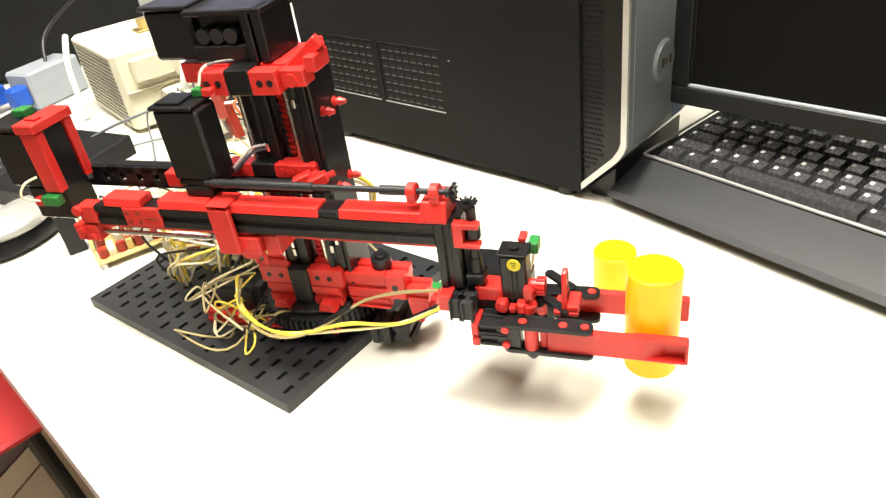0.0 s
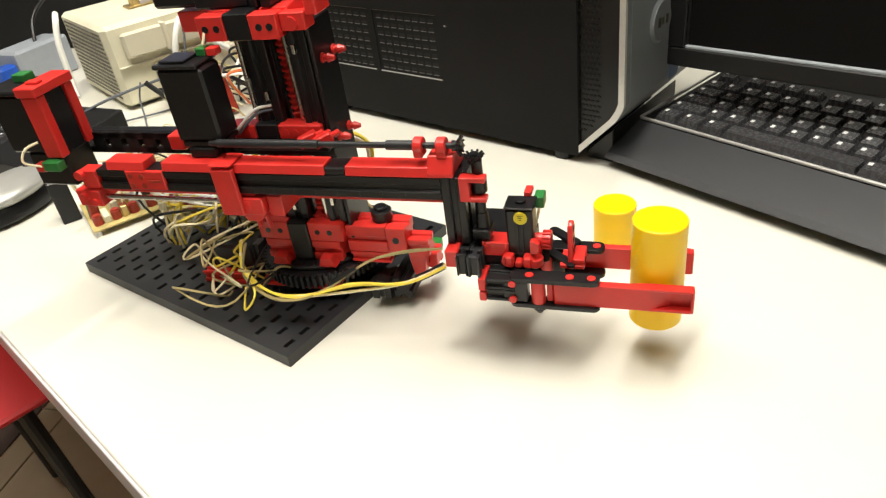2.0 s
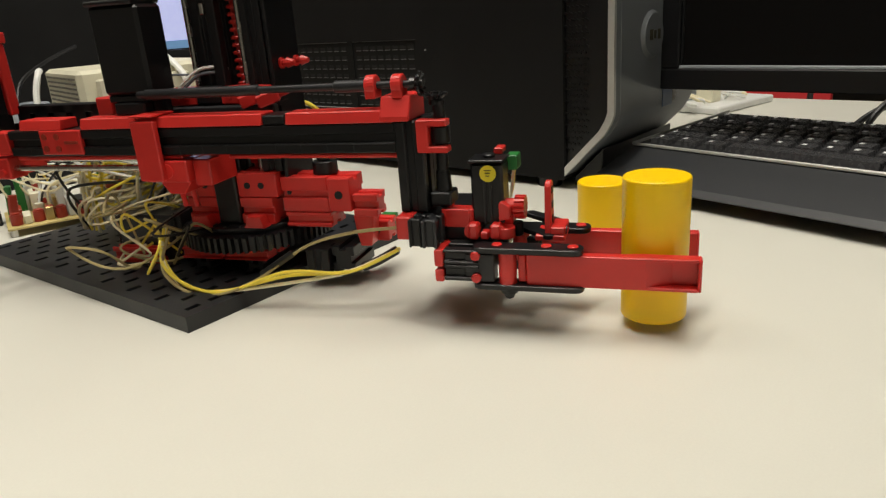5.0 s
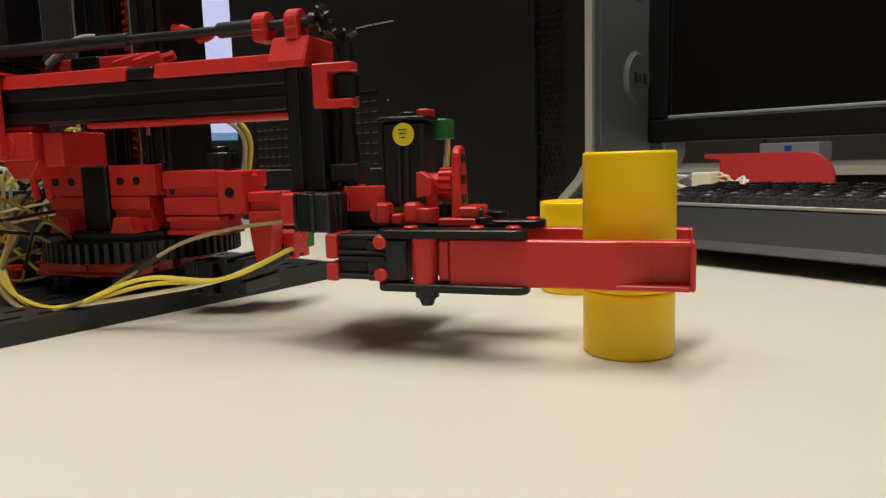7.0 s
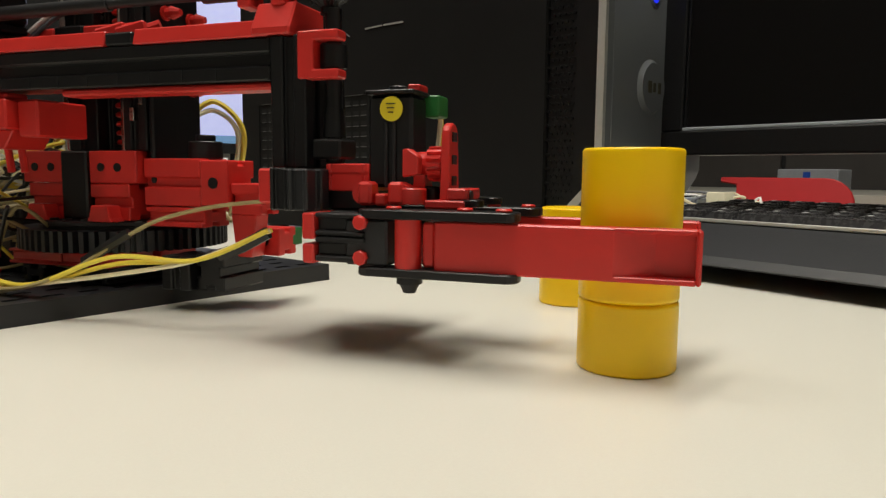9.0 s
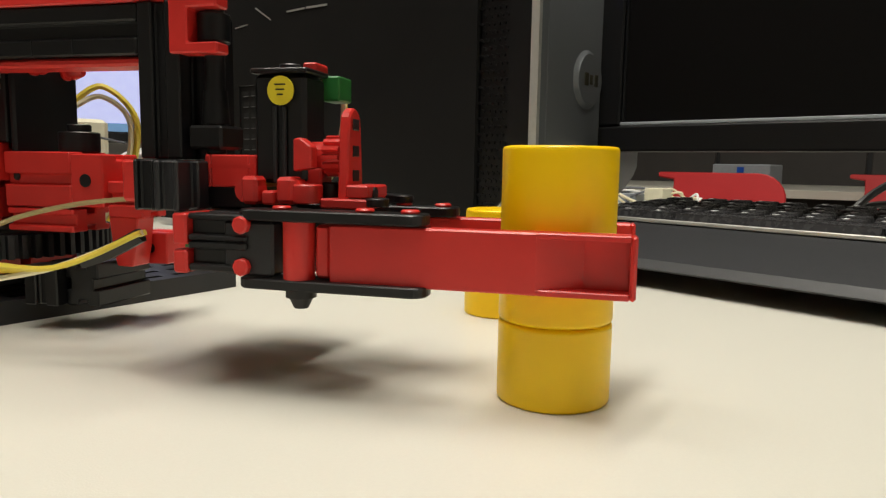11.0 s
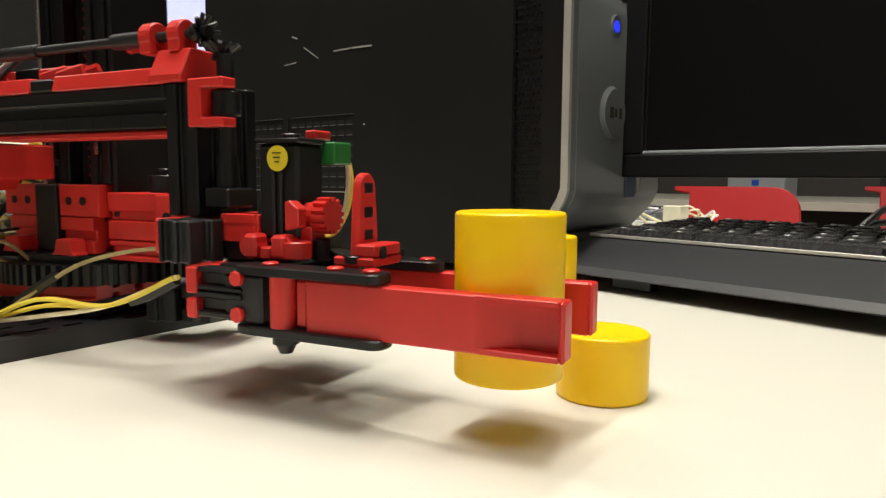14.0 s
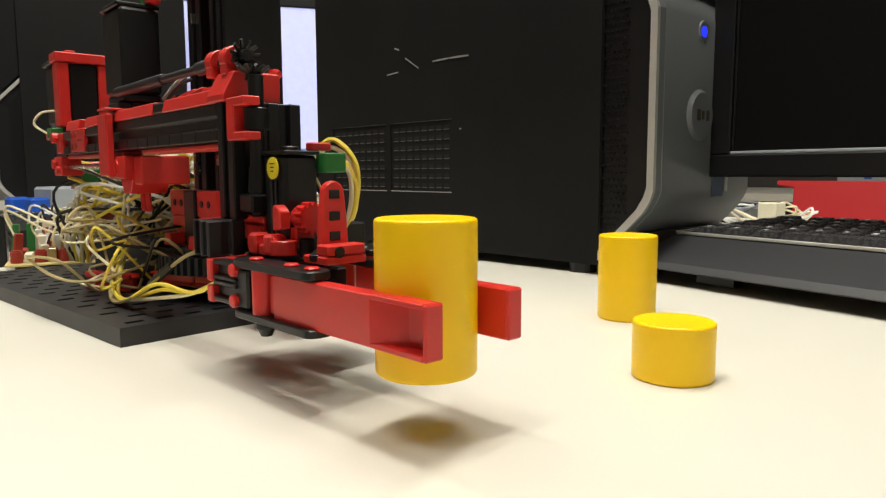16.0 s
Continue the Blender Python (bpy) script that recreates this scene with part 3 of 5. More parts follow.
# upright motor
bm = bmesh.new()
box(bm, -0.0500, -0.0175, -0.063, -0.041, 0.1600, 0.2080, 0.0018)
slide_motor = part("slide_motor", bm, BLACK, arm)
block("motor_cap", BLACK, slide_motor, (-0.0510, -0.0190), (-0.064, -0.040), (0.2082, 0.2110))
block("motor_lid", BLACK, slide_motor, (-0.0470, -0.0290), (-0.061, -0.043), (0.2112, 0.2128), 0.0004)
block("motor_collar", BLACK, slide_motor, (-0.0480, -0.0185), (-0.0622, -0.0415), (0.1560, 0.1598), 0.0006)
slot_bar("motor_foot", BLACK, arm, (-0.0450, -0.0220), (-0.0565, -0.0415), (0.1400, 0.1558), "z")
block("motor_foot", BLACK, arm, (-0.0440, -0.0230), (-0.0640, -0.0567), (0.1490, 0.1558))
block("motor_plug", GREEN, arm, (-0.028, -0.021), (-0.048, -0.041), (0.2112, 0.2160), 0.0005)
block("motor_plug", RED, arm, (-0.0205, -0.0135), (-0.048, -0.041), (0.2112, 0.2160), 0.0005)
block("red_stop", RED, arm, (-0.070, -0.058), (-0.050, -0.036), (0.1472, 0.1580))
# rear motor in its red frame
bm = bmesh.new()
box(bm, -0.1950, -0.1640, -0.064, -0.036, 0.1500, 0.1930, 0.002)
box(bm, -0.1965, -0.1630, -0.066, -0.034, 0.1932, 0.1965, 0.0008)
box(bm, -0.1830, -0.1500, -0.063, -0.037, 0.1240, 0.1498, 0.0015)
part("rear_motor", bm, BLACK, arm)
bm = bmesh.new()
for y0, y1 in ((-0.0665, -0.0590), (-0.0400, -0.0325)):
    box(bm, -0.1628, -0.1480, y0, y1, 0.1480, 0.1925, 0.0008)
box(bm, -0.1640, -0.1470, -0.068, -0.031, 0.1927, 0.1995, 0.0008)
box(bm, -0.1600, -0.1500, -0.060, -0.054, 0.1997, 0.2012, 0.0004)
part("motor_frame", bm, RED, arm)
block("motor_core", BLACK, arm, (-0.1628, -0.1500), (-0.0588, -0.0402), (0.1480, 0.1925), 0.001)
block("motor_plug", GREEN, arm, (-0.1640, -0.1500), (-0.0720, -0.0645), (0.1400, 0.1470), 0.0005)
block("motor_plug", RED, arm, (-0.1720, -0.1645), (-0.0710, -0.0645), (0.1390, 0.1450), 0.0005)
block("motor_plug", GREEN, arm, (-0.1830, -0.1720), (-0.0480, -0.0380), (0.1967, 0.2020), 0.0005)
# carriage on the tower rods
bm = bmesh.new()
box(bm, -0.0290, -0.0085, -0.037, -0.0250, 0.1500, 0.1600, 0.0008)
box(bm, 0.0085, 0.0400, -0.037, -0.0250, 0.1500, 0.1600, 0.0008)
box(bm, -0.0400, -0.0290, -0.034, -0.0250, 0.1490, 0.1540, 0.0008)
for x in (-0.022, -0.015, 0.014, 0.021, 0.028):
    tube(bm, (x, -0.0376, 0.155), (x, -0.0368, 0.155), 0.0022, n=10)
part("carriage", bm, RED, arm)
block("carriage_core", BLACK, arm, (-0.0083, 0.0083), (-0.0372, -0.0252), (0.1505, 0.1605))
block("carriage_beam", GREY_BLACK, arm, (-0.024, 0.045), (-0.0410, -0.0355), (0.1430, 0.1495))
for x in (0.033, 0.044):
    bm = bmesh.new()
    box(bm, -0.0065, 0.0065, -0.0038, 0.0038, -0.0035, 0.0035, 0.0009, pose(x, -0.0440, 0.1535, 0, -18, 25))
    tube(bm, (x + 0.006, -0.042, 0.1555), (x + 0.0105, -0.040, 0.1572), 0.0022, n=8)
    part("carriage_clip", bm, RED, arm)
# drive shaft along the arm
rod("drive_shaft", GREY_BLACK, arm, (-0.0255, -0.0650, 0.1602), (0.1375, -0.0650, 0.1602), 0.0019, 12)
rod("shaft_sleeve", GREY_BLACK, arm, (-0.020, -0.0650, 0.1602), (0.0520, -0.0650, 0.1602), 0.0028, 14)
rod("shaft_sleeve", GREY_BLACK, arm, (0.0960, -0.0650, 0.1602), (0.1170, -0.0650, 0.1602), 0.0030, 14)
for x in (0.1165, 0.1305):
    bm = bmesh.new()
    tube(bm, (x - 0.0028, -0.0650, 0.1602), (x + 0.0028, -0.0650, 0.1602), 0.0052, n=18, bev=0.0005)
    box(bm, x - 0.0028, x + 0.0028, -0.0695, -0.0605, 0.1540, 0.1590, 0.0005)
    part("shaft_bearing", bm, RED, arm)
bm = bmesh.new()
prism(bm, [(NEAR - 0.001, 0.1430), (NEAR - 0.001, 0.1455), (NEAR + 0.004, 0.1550), (FAR - 0.006, 0.1550), (FAR - 0.006, 0.1430)], 0.1215, 0.1372, "x", bev=0.0006)
part("bearing_foot", bm, RED, arm)


def bevel_gear(name, parent, at, r=0.0062):
    bm = bmesh.new()
    t = bmesh.new()
    for k in range(11):
        a = 2 * math.pi * k / 11
        tube(t, (r * 0.35 * math.cos(a), r * 0.35 * math.sin(a), 0), (r * math.cos(a), r * math.sin(a), 0.0022), 0.0011, 0.0007, n=6)
    tube(t, (0, 0, -0.003), (0, 0, 0.0032), r * 0.55, r * 0.35, n=12)
    merge(bm, t, at)
    part(name, bm, BLACK, parent)


bevel_gear("bevel_gear", arm, pose(0.1400, -0.0650, 0.1602, 0, 90, 0))
bevel_gear("bevel_gear", arm, pose(0.1490, -0.0655, 0.1530, 0, 0, 15))
# front post
slot_bar("front_post", BLACK, arm, (0.1287, 0.1428), (NEAR, NEAR + 0.015), (0.0970, 0.1428), "z")
slot_bar("front_post", BLACK, arm, (0.1287, 0.1428), (FAR - 0.015, FAR), (0.0970, 0.1428), "z")
bm = bmesh.new()
prism(bm, [(0.1402, 0.1274), (0.1560, 0.1274), (0.1560, 0.1305), (0.1463, 0.1305), (0.1463, 0.1403), (0.1560, 0.1403), (0.1560, 0.1436), (0.1402, 0.1436)], NEAR - 0.0012, NEAR + 0.0055, "y", bev=0.0005)
part("shaft_bracket", bm, RED, arm)
rod("upright_shaft", BLACK, arm, (0.1505, -0.0655, 0.0985), (0.1505, -0.0655, 0.1520), 0.0030, 14)
rod("upright_shaft_collar", BLACK, arm, (0.1505, -0.0655, 0.1312), (0.1505, -0.0655, 0.1396), 0.0048, 16)
block("shaft_step", BLACK, arm, (0.1445, 0.1555), (-0.071, -0.058), (0.1000, 0.1070))
bm = bmesh.new()
tube(bm, (0.1505, -0.0655, 0.1075), (0.1505, -0.0655, 0.1175), 0.0042, 0.0035, n=14)
part("shaft_coupling", bm, BLACK, arm, smooth=True)

# ---- gripper, at the end of the arm ----
MID = -0.0575


def mirror_y(y0, y1):
    return (2 * MID - y1, 2 * MID - y0)


gripper = slot_bar("gripper", BLACK, robot, (0.1308, 0.1375), (-0.0790, -0.0640), (0.0825, 0.0968), "z", label="red and black two-finger gripper")
block("post_foot", RED, gripper, (0.1222, 0.1306), (NEAR - 0.001, NEAR + 0.016), (0.0845, 0.0966))
slot_bar("post_foot", RED, gripper, (0.1222, 0.1306), (NEAR + 0.0165, FAR + 0.01), (0.0845, 0.0966), "y")
slot_bar("gripper_block", GREY_BLACK, gripper, (0.1377, 0.1455), (-0.0795, -0.0640), (0.0825, 0.0965), "z")
block("gripper_block", BLACK, gripper, (0.1308, 0.1600), (-0.0636, -0.0150), (0.0825, 0.0940))
slot_bar("gripper_block", BLACK, gripper, (0.1482, 0.1660), (-0.0795, -0.0640), (0.0662, 0.0745), "x")
slot_bar("gripper_block", BLACK, gripper, (0.1482, 0.1660), (-0.0795, -0.0640), (0.0748, 0.0823), "x")
block("gripper_block", BLACK, gripper, (0.1435, 0.1700), (-0.0636, -0.0120), (0.0662, 0.0823))
bm = bmesh.new()
box(bm, 0.1436, 0.1480, -0.0800, -0.0640, 0.0655, 0.0720, 0.0006)
box(bm, 0.1436, 0.1480, -0.0800, -0.0640, 0.0735, 0.0822, 0.0006)
part("gripper_edge", bm, RED, gripper)
bm = bmesh.new()
box(bm, 0.1440, 0.1605, -0.0640, -0.0470, 0.0942, 0.0960, 0.0004)
for a, b, c, d in ((0.1440, 0.1460, -0.0640, -0.0470), (0.1585, 0.1605, -0.0640, -0.0470), (0.1460, 0.1585, -0.0640, -0.0620)):
    box(bm, a, b, c, d, 0.0890, 0.0985, 0.0004)
part("gripper_tray", bm, RED, gripper)
bm = bmesh.new()
box(bm, 0.1598, 0.1760, -0.0630, -0.0490, 0.0905, 0.1215, 0.0012)
part("gripper_motor", bm, BLACK, gripper)
block("motor_cap", BLACK, gripper, (0.1590, 0.1768), (-0.0637, -0.0483), (0.1217, 0.1232), 0.0004)
block("motor_rib", GREY_BLACK, gripper, (0.1662, 0.1674), (-0.0640, -0.0631), (0.0905, 0.1125), 0.0003)
block("motor_rib", GREY_BLACK, gripper, (0.1692, 0.1704), (-0.0640, -0.0631), (0.0905, 0.1125), 0.0003)
rod("motor_boss", BLACK, gripper, (0.1680, -0.056, 0.1232), (0.1680, -0.056, 0.1250), 0.0032)
bm = bmesh.new()
tube(bm, (0.1690, -0.06395, 0.1167), (0.1690, -0.0644, 0.1167), 0.0041, n=28)
for k in range(3):
    box(bm, 0.1672 + k * 0.0004, 0.1706 - k * 0.0004, -0.06455, -0.0644, 0.1182 - k * 0.0014, 0.1186 - k * 0.0014, 0, mi=1)
part("round_sticker", bm, [YELLOW_DOT, INK], gripper, "round yellow sticker with unreadable print")
block("motor_plug", GREEN, gripper, (0.1745, 0.1805), (-0.0490, -0.0390), (0.1150, 0.1225), 0.0005)
block("motor_plug", RED, gripper, (0.1690, 0.1735), (-0.0500, -0.0410), (0.1233, 0.1265), 0.0005)
bm = bmesh.new()
tube(bm, (0.1605, -0.0638, 0.0885), (0.1605, -0.0690, 0.0885), 0.0038, n=12)
tube(bm, (0.1740, -0.0638, 0.0885), (0.1740, -0.0690, 0.0885), 0.0038, n=12)
box(bm, 0.1590, 0.1640, -0.0700, -0.0630, 0.0845, 0.0925, 0.001)
box(bm, 0.1650, 0.1690, -0.0690, -0.0630, 0.0845, 0.0885, 0.0006)
box(bm, 0.1700, 0.1755, -0.0700, -0.0630, 0.0850, 0.0925, 0.001)
part("motor_clamp", bm, RED, gripper)
for ya, yb, near in ((-0.0805, -0.0690, True), (*mirror_y(-0.0805, -0.0690), False)):
    ym = (ya + yb) / 2
    bm = bmesh.new()
    prism(bm, rounded(0.1625, 0.2158, ya + 0.001, yb, 0.0042), 0.0808, 0.0838, "z", bev=0.0004)
    part("link_plate", bm, BLACK, gripper)
    bm = bmesh.new()
    prism(bm, rounded(0.1625, 0.2162, ya + 0.001, yb, 0.0042), 0.0622, 0.0650, "z", bev=0.0004)
    part("link_plate", bm, BLACK, gripper)
    for x in (0.1745, 0.1985, 0.2110):
        rod("link_rivet", RED, gripper, (x, ym, 0.0836), (x, ym, 0.0848), 0.0026, 12)
    bm = bmesh.new()
    tube(bm, (0.1795, ym, 0.0650), (0.1795, ym, 0.0807), 0.0044, n=18)
    part("pivot_sleeve", bm, RED, gripper, smooth=True)
    bm = bmesh.new()
    tube(bm, (0.1800, ym, 0.0622), (0.1800, ym, 0.0600), 0.0042, n=14)
    tube(bm, (0.1800, ym, 0.0600), (0.1800, ym, 0.0570), 0.0034, 0.0020, n=14)
    part("pivot_pin", bm, BLACK, gripper, smooth=True)
    bm = bmesh.new()
    for z in (0.0680, 0.0795):
        tube(bm, (0.1645, ym - 0.0055, z), (0.1645, ym + 0.002, z), 0.0025, n=8, bev=0.0005)
    part("knob", bm, RED, gripper, smooth=True)
    block("pivot_block", GREY_BLACK, gripper, (0.1585, 0.1735), (ym - 0.0035, ym + 0.005), (0.0655, 0.0805))
    # finger: a straight bar that ends in an open channel
    s = 1 if near else -1
    o, i = (-0.0768, -0.0712) if near else (-0.0315, -0.0365)
    i2 = -0.0700 if near else -0.0377
    bm = bmesh.new()
    prism(bm, [(0.1890, o), (0.2440, o), (0.2555, i2 - s * 0.0016), (0.2672, i2 - s * 0.0014), (0.2672, i2), (0.2420, i2), (0.2330, i), (0.1890, i)], 0.0645, 0.0803, "z", bev=0.0005)
    prism(bm, [(0.2436, o + s * 0.0001), (0.2668, o + s * 0.0001), (0.2668, i2 - s * 0.0012), (0.2550, i2 - s * 0.0012)], 0.0645, 0.0661, "z", bev=0.0003)
    prism(bm, [(0.2436, o + s * 0.0001), (0.2668, o + s * 0.0001), (0.2668, i2 - s * 0.0012), (0.2550, i2 - s * 0.0012)], 0.0787, 0.0803, "z", bev=0.0003)
    box(bm, 0.2667, 0.2683, *sorted((o, i2)), 0.0645, 0.0803, 0.0006)
    finger = part("finger", bm, RED, gripper)
    if not near:
        far_finger = finger
    block("finger_root", RED, gripper, (0.1846, 0.1889), tuple(sorted((o + s * 0.001, i + s * 0.002))), (0.0655, 0.0800))
# cross links and rack between the fingers
for y0, y1, x0, x1, z in ((-0.066, -0.049, 0.181, 0.200, 0.0858), (-0.042, -0.025, 0.181, 0.200, 0.0858)):
    bm = bmesh.new()
    t = bmesh.new()
    prism(t, rounded(-0.013, 0.013, -0.0032, 0.0032, 0.003), -0.0012, 0.0012, "z", bev=0.0003)
    merge(bm, t, pose((x0 + x1) / 2, (y0 + y1) / 2, z, 0, 0, 40 if y0 < MID - 0.01 else -40))
    part("cross_link", bm, BLACK, gripper)
bm = bmesh.new()
out = [(MID - 0.0062, 0.0858), (MID + 0.0062, 0.0858), (MID + 0.0052, 0.1000)]
out += [(MID + 0.0044 * math.cos(a * math.pi / 8), 0.1078 + 0.0044 * math.sin(a * math.pi / 8)) for a in range(9)]
out += [(MID - 0.0052, 0.1000)]
prism(bm, out, 0.1860, 0.1890, "x", bev=0.0005)
for z in (0.1075, 0.1000, 0.0930):
    box(bm, 0.1856, 0.1894, MID - 0.0022, MID + 0.0022, z - 0.0016, z + 0.0016, 0.0002, mi=1)
box(bm, 0.1815, 0.1960, MID - 0.0085, MID + 0.0085, 0.0838, 0.0866, 0.0005)
box(bm, 0.1892, 0.1960, MID - 0.0080, MID + 0.0080, 0.0868, 0.0905, 0.0005)
tube(bm, (0.1958, MID - 0.003, 0.0880), (0.1964, MID - 0.003, 0.0880), 0.0020, n=10, mi=1)
rack = part("rack_tongue", bm, [RED, BLACK], gripper)
bm = bmesh.new()
prism(bm, gear_outline(0.0048, 0.0060, 14), 0, 0.0050, "z", pose(0.1808, MID, 0.0985, 0, 90, 0))
tube(bm, (0.1735, MID, 0.0985), (0.1808, MID, 0.0985), 0.0042, n=14)
box(bm, 0.1735, 0.1800, MID - 0.004, MID + 0.004, 0.0875, 0.0950, 0.0005)
part("worm_wheel", bm, RED, gripper)
bm = bmesh.new()
prism(bm, [(0.1745, 0.0940), (0.1800, 0.0950), (0.1800, 0.1010), (0.1765, 0.1035), (0.1745, 0.1030)], MID - 0.0105, MID - 0.0062, "y", bev=0.0004)
part("wedge_block", bm, RED, gripper)
rod("hinge_pin", BLACK, gripper, (0.1815, -0.058, 0.0840), (0.1815, -0.058, 0.0910), 0.0030, 12)
rod("hinge_cap", RED, gripper, (0.1770, -0.0650, 0.0850), (0.1770, -0.0650, 0.0905), 0.0048, 16)
rod("linkage_rod", STEEL, gripper, (0.187, MID - 0.004, 0.0770), (0.204, MID - 0.006, 0.0770), 0.0012, 8)
for y in (MID - 0.010, MID + 0.006):
    block("slide_shoe", BLACK, gripper, (0.1846, 0.1920), (y, y + 0.004), (0.0690, 0.0805))

# ---- yellow cylinders ----
RADIUS, TALL, SHORT = 0.0157, 0.0474, 0.0226


def yellow_cylinder(height, m, label):
    bm = bmesh.new()
    n = 64
    c = 0.0011
    prof = [(0.0, 0.0), (RADIUS - c - 0.0004, 0.0), (RADIUS - c, 0.0)] + [(RADIUS - c + c * math.sin(k * math.pi / 8), c - c * math.cos(k * math.pi / 8)) for k in range(1, 5)]
    prof += [(RADIUS, c + 0.0005), (RADIUS, height - c - 0.0005)] + [(RADIUS - c + c * math.cos(k * math.pi / 8), height - c + c * math.sin(k * math.pi / 8)) for k in range(0, 5)] + [(RADIUS - c - 0.0004, height), (0.0, height)]
    rows = [[bm.verts.new((r * math.cos(2 * math.pi * i / n), r * math.sin(2 * math.pi * i / n), z)) for i in range(n)] for r, z in prof[1:-1]]
    for a, b in zip(rows, rows[1:]):
        for i in range(n):
            bm.faces.new((a[i], a[(i + 1) % n], b[(i + 1) % n], b[i]))
    bm.faces.new(rows[0][::-1])
    bm.faces.new(rows[-1])
    ob = part("yellow_cylinder", bm, YELLOW, None, smooth=True, at=m)
    return tagged(ob, label, "cylinder", "yellow cylinders")


short_cylinder = yellow_cylinder(SHORT, pose(0.1335, -0.205, 0), "short yellow cylinder under the tall one, later alone on the table")
tall_cylinder = yellow_cylinder(TALL, pose(0.1335, -0.205, SHORT), "tall glossy yellow cylinder held in the red gripper")
yellow_cylinder(0.0460, pose(0.2182, -0.1391, 0), "tall yellow cylinder standing alone on the table")


# ---- computer tower beside the robot ----
def bezel_outline(inset):
    """The side of the front bezel: upright, swept back in straight slopes at its head and foot."""
    front, soft = -0.0490 + inset, 0.004
    head, foot = 0.2530 - 1.42 * inset, 0.0090 + 1.42 * inset
    high, low = head + front, foot - front
    return [(-0.003, head - 0.003), (front + 2 * soft, high + 2 * soft), (front + 0.6 * soft, high - 0.3 * soft), (front, high - 2 * soft), (front, low + 2 * soft), (front + 0.6 * soft, low + 0.3 * soft), (front + 2 * soft, low - 2 * soft), (-0.003, foot + 0.003)]


def computer_tower(m, label, scratched=True, depth=0.385):
    thing = tagged(empty("computer_tower", m), label, "computer", "computer towers")
    width, height = 0.157, 0.41
    z0, z1 = 0.0612, 0.1300
    bm = bmesh.new()
    panels = [(-0.002, depth, 0.008, z0), (-0.002, depth, z1, height), (-0.002, 0.161, z0, z1), (0.2515, 0.2585, z0, z1), (0.354, depth, z0, z1)]
    for a, b, c, d in panels if scratched else [(-0.002, depth, 0.008, height)]:
        box(bm, 0.0, 0.0012, a, b, c, d, 0.0)
    box(bm, 0.0014, width, -0.002, depth, 0.008, height, 0.001)
    part("side_panel", bm, PC_BLACK, thing, "black painted steel side panel")
    for x in (0.012, 0.16):
        for y in (0.02, depth - 0.045):
            bm = bmesh.new()
            tube(bm, (x, y, 0), (x, y, 0.008), 0.011, n=16)
            part("rubber_foot", bm, BLACK, thing)
    for ya, yb in ((0.1615, 0.2510), (0.2590, 0.3535)):
        if not scratched:
            break
        bm = bmesh.new()
        cols, rows = 8, 7
        for c in range(cols):
            for r in range(rows):
                y = ya + (c + 0.7) * (yb - ya) / (cols + 0.4)
                z = z0 + (r + 0.75) * (z1 - z0) / (rows + 0.5)
                # near-black patch paints the shade inside the slot
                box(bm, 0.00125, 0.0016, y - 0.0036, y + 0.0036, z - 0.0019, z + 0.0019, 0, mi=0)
                # pale strip paints the light caught by the slot's lower edge
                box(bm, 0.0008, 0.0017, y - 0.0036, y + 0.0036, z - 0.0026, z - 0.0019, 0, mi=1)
        # pale lines paint the light along the vent's lower and upper rims
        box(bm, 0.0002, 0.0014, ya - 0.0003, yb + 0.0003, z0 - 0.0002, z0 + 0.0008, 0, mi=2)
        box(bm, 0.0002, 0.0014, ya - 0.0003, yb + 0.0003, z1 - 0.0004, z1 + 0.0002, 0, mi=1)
        tagged(part("vent_slot", bm, [PC_HOLE_SHADE, PC_EDGE_LIGHT, PC_RIM_LIGHT], thing, "punched vent with slots painted dark and edges painted lit"), kind="stuff")
    # front bezel
    bm = bmesh.new()
    full, inner = bezel_outline(0.0), bezel_outline(0.0055)
    prism(bm, full, 0.0100, width, "x", bev=0.0006)
    for k in range(len(full) - 1):
        prism(bm, [full[k], full[k + 1], inner[k + 1], inner[k]], 0.0024, 0.0098, "x")
    part("front_bezel", bm, SILVER, thing, "silver front bezel swept back at head and foot", smooth=True)
    bm = bmesh.new()
    prism(bm, [(-0.0028, 0.2560), (-0.0420, 0.2165), (-0.0420, 0.41), (-0.0028, 0.41)], 0.004, width - 0.002, "x", bev=0.0015)
    part("drive_front", bm, BEZEL, thing, "black drive front above the silver bezel")
    bm = bmesh.new()
    prism(bm, [(-0.0028, 0.0), (-0.0028, 0.0080), (-0.030, 0.0350), (-0.030, 0.0)], 0.016, width - 0.004, "x", bev=0.001)
    part("front_foot", bm, BLACK, thing)
    bm = bmesh.new()
    for k in range(len(full) - 1):
        quad = [full[k], full[k + 1], inner[k + 1], inner[k]]
        prism(bm, quad, -0.0012, 0.0022, "x")
    part("bezel_trim", bm, SILVER_LIGHT, thing, "bright silver trim strip", smooth=True)
    bm = bmesh.new()
    prism(bm, inner, 0.004, 0.0096, "x")
    part("side_grille", bm, BLACK, thing)
    bm = bmesh.new()
    for r in range(40):
        z = 0.030 + r * 0.0050
        for c in range(5):
            y = -0.0225 + c * 0.0042 + (0.0021 if r % 2 else 0)
            if z - 0.003 < 0.0225 - y or z + 0.003 > 0.2330 + y:
                continue
            box(bm, 0.0030, 0.0042, y - 0.0016, y + 0.0016, z - 0.0008, z + 0.0008, 0, pose(0, y, z, 24, 0, 0) @ pose(0, -y, -z), mi=0)
    tagged(part("grille_mesh", bm, BEZEL, thing), kind="stuff")
    bm = bmesh.new()
    tube(bm, (0.0635, -0.0485, 0.1235), (0.0635, -0.0515, 0.1235), 0.0198, 0.0180, n=40, bev=0.0008)
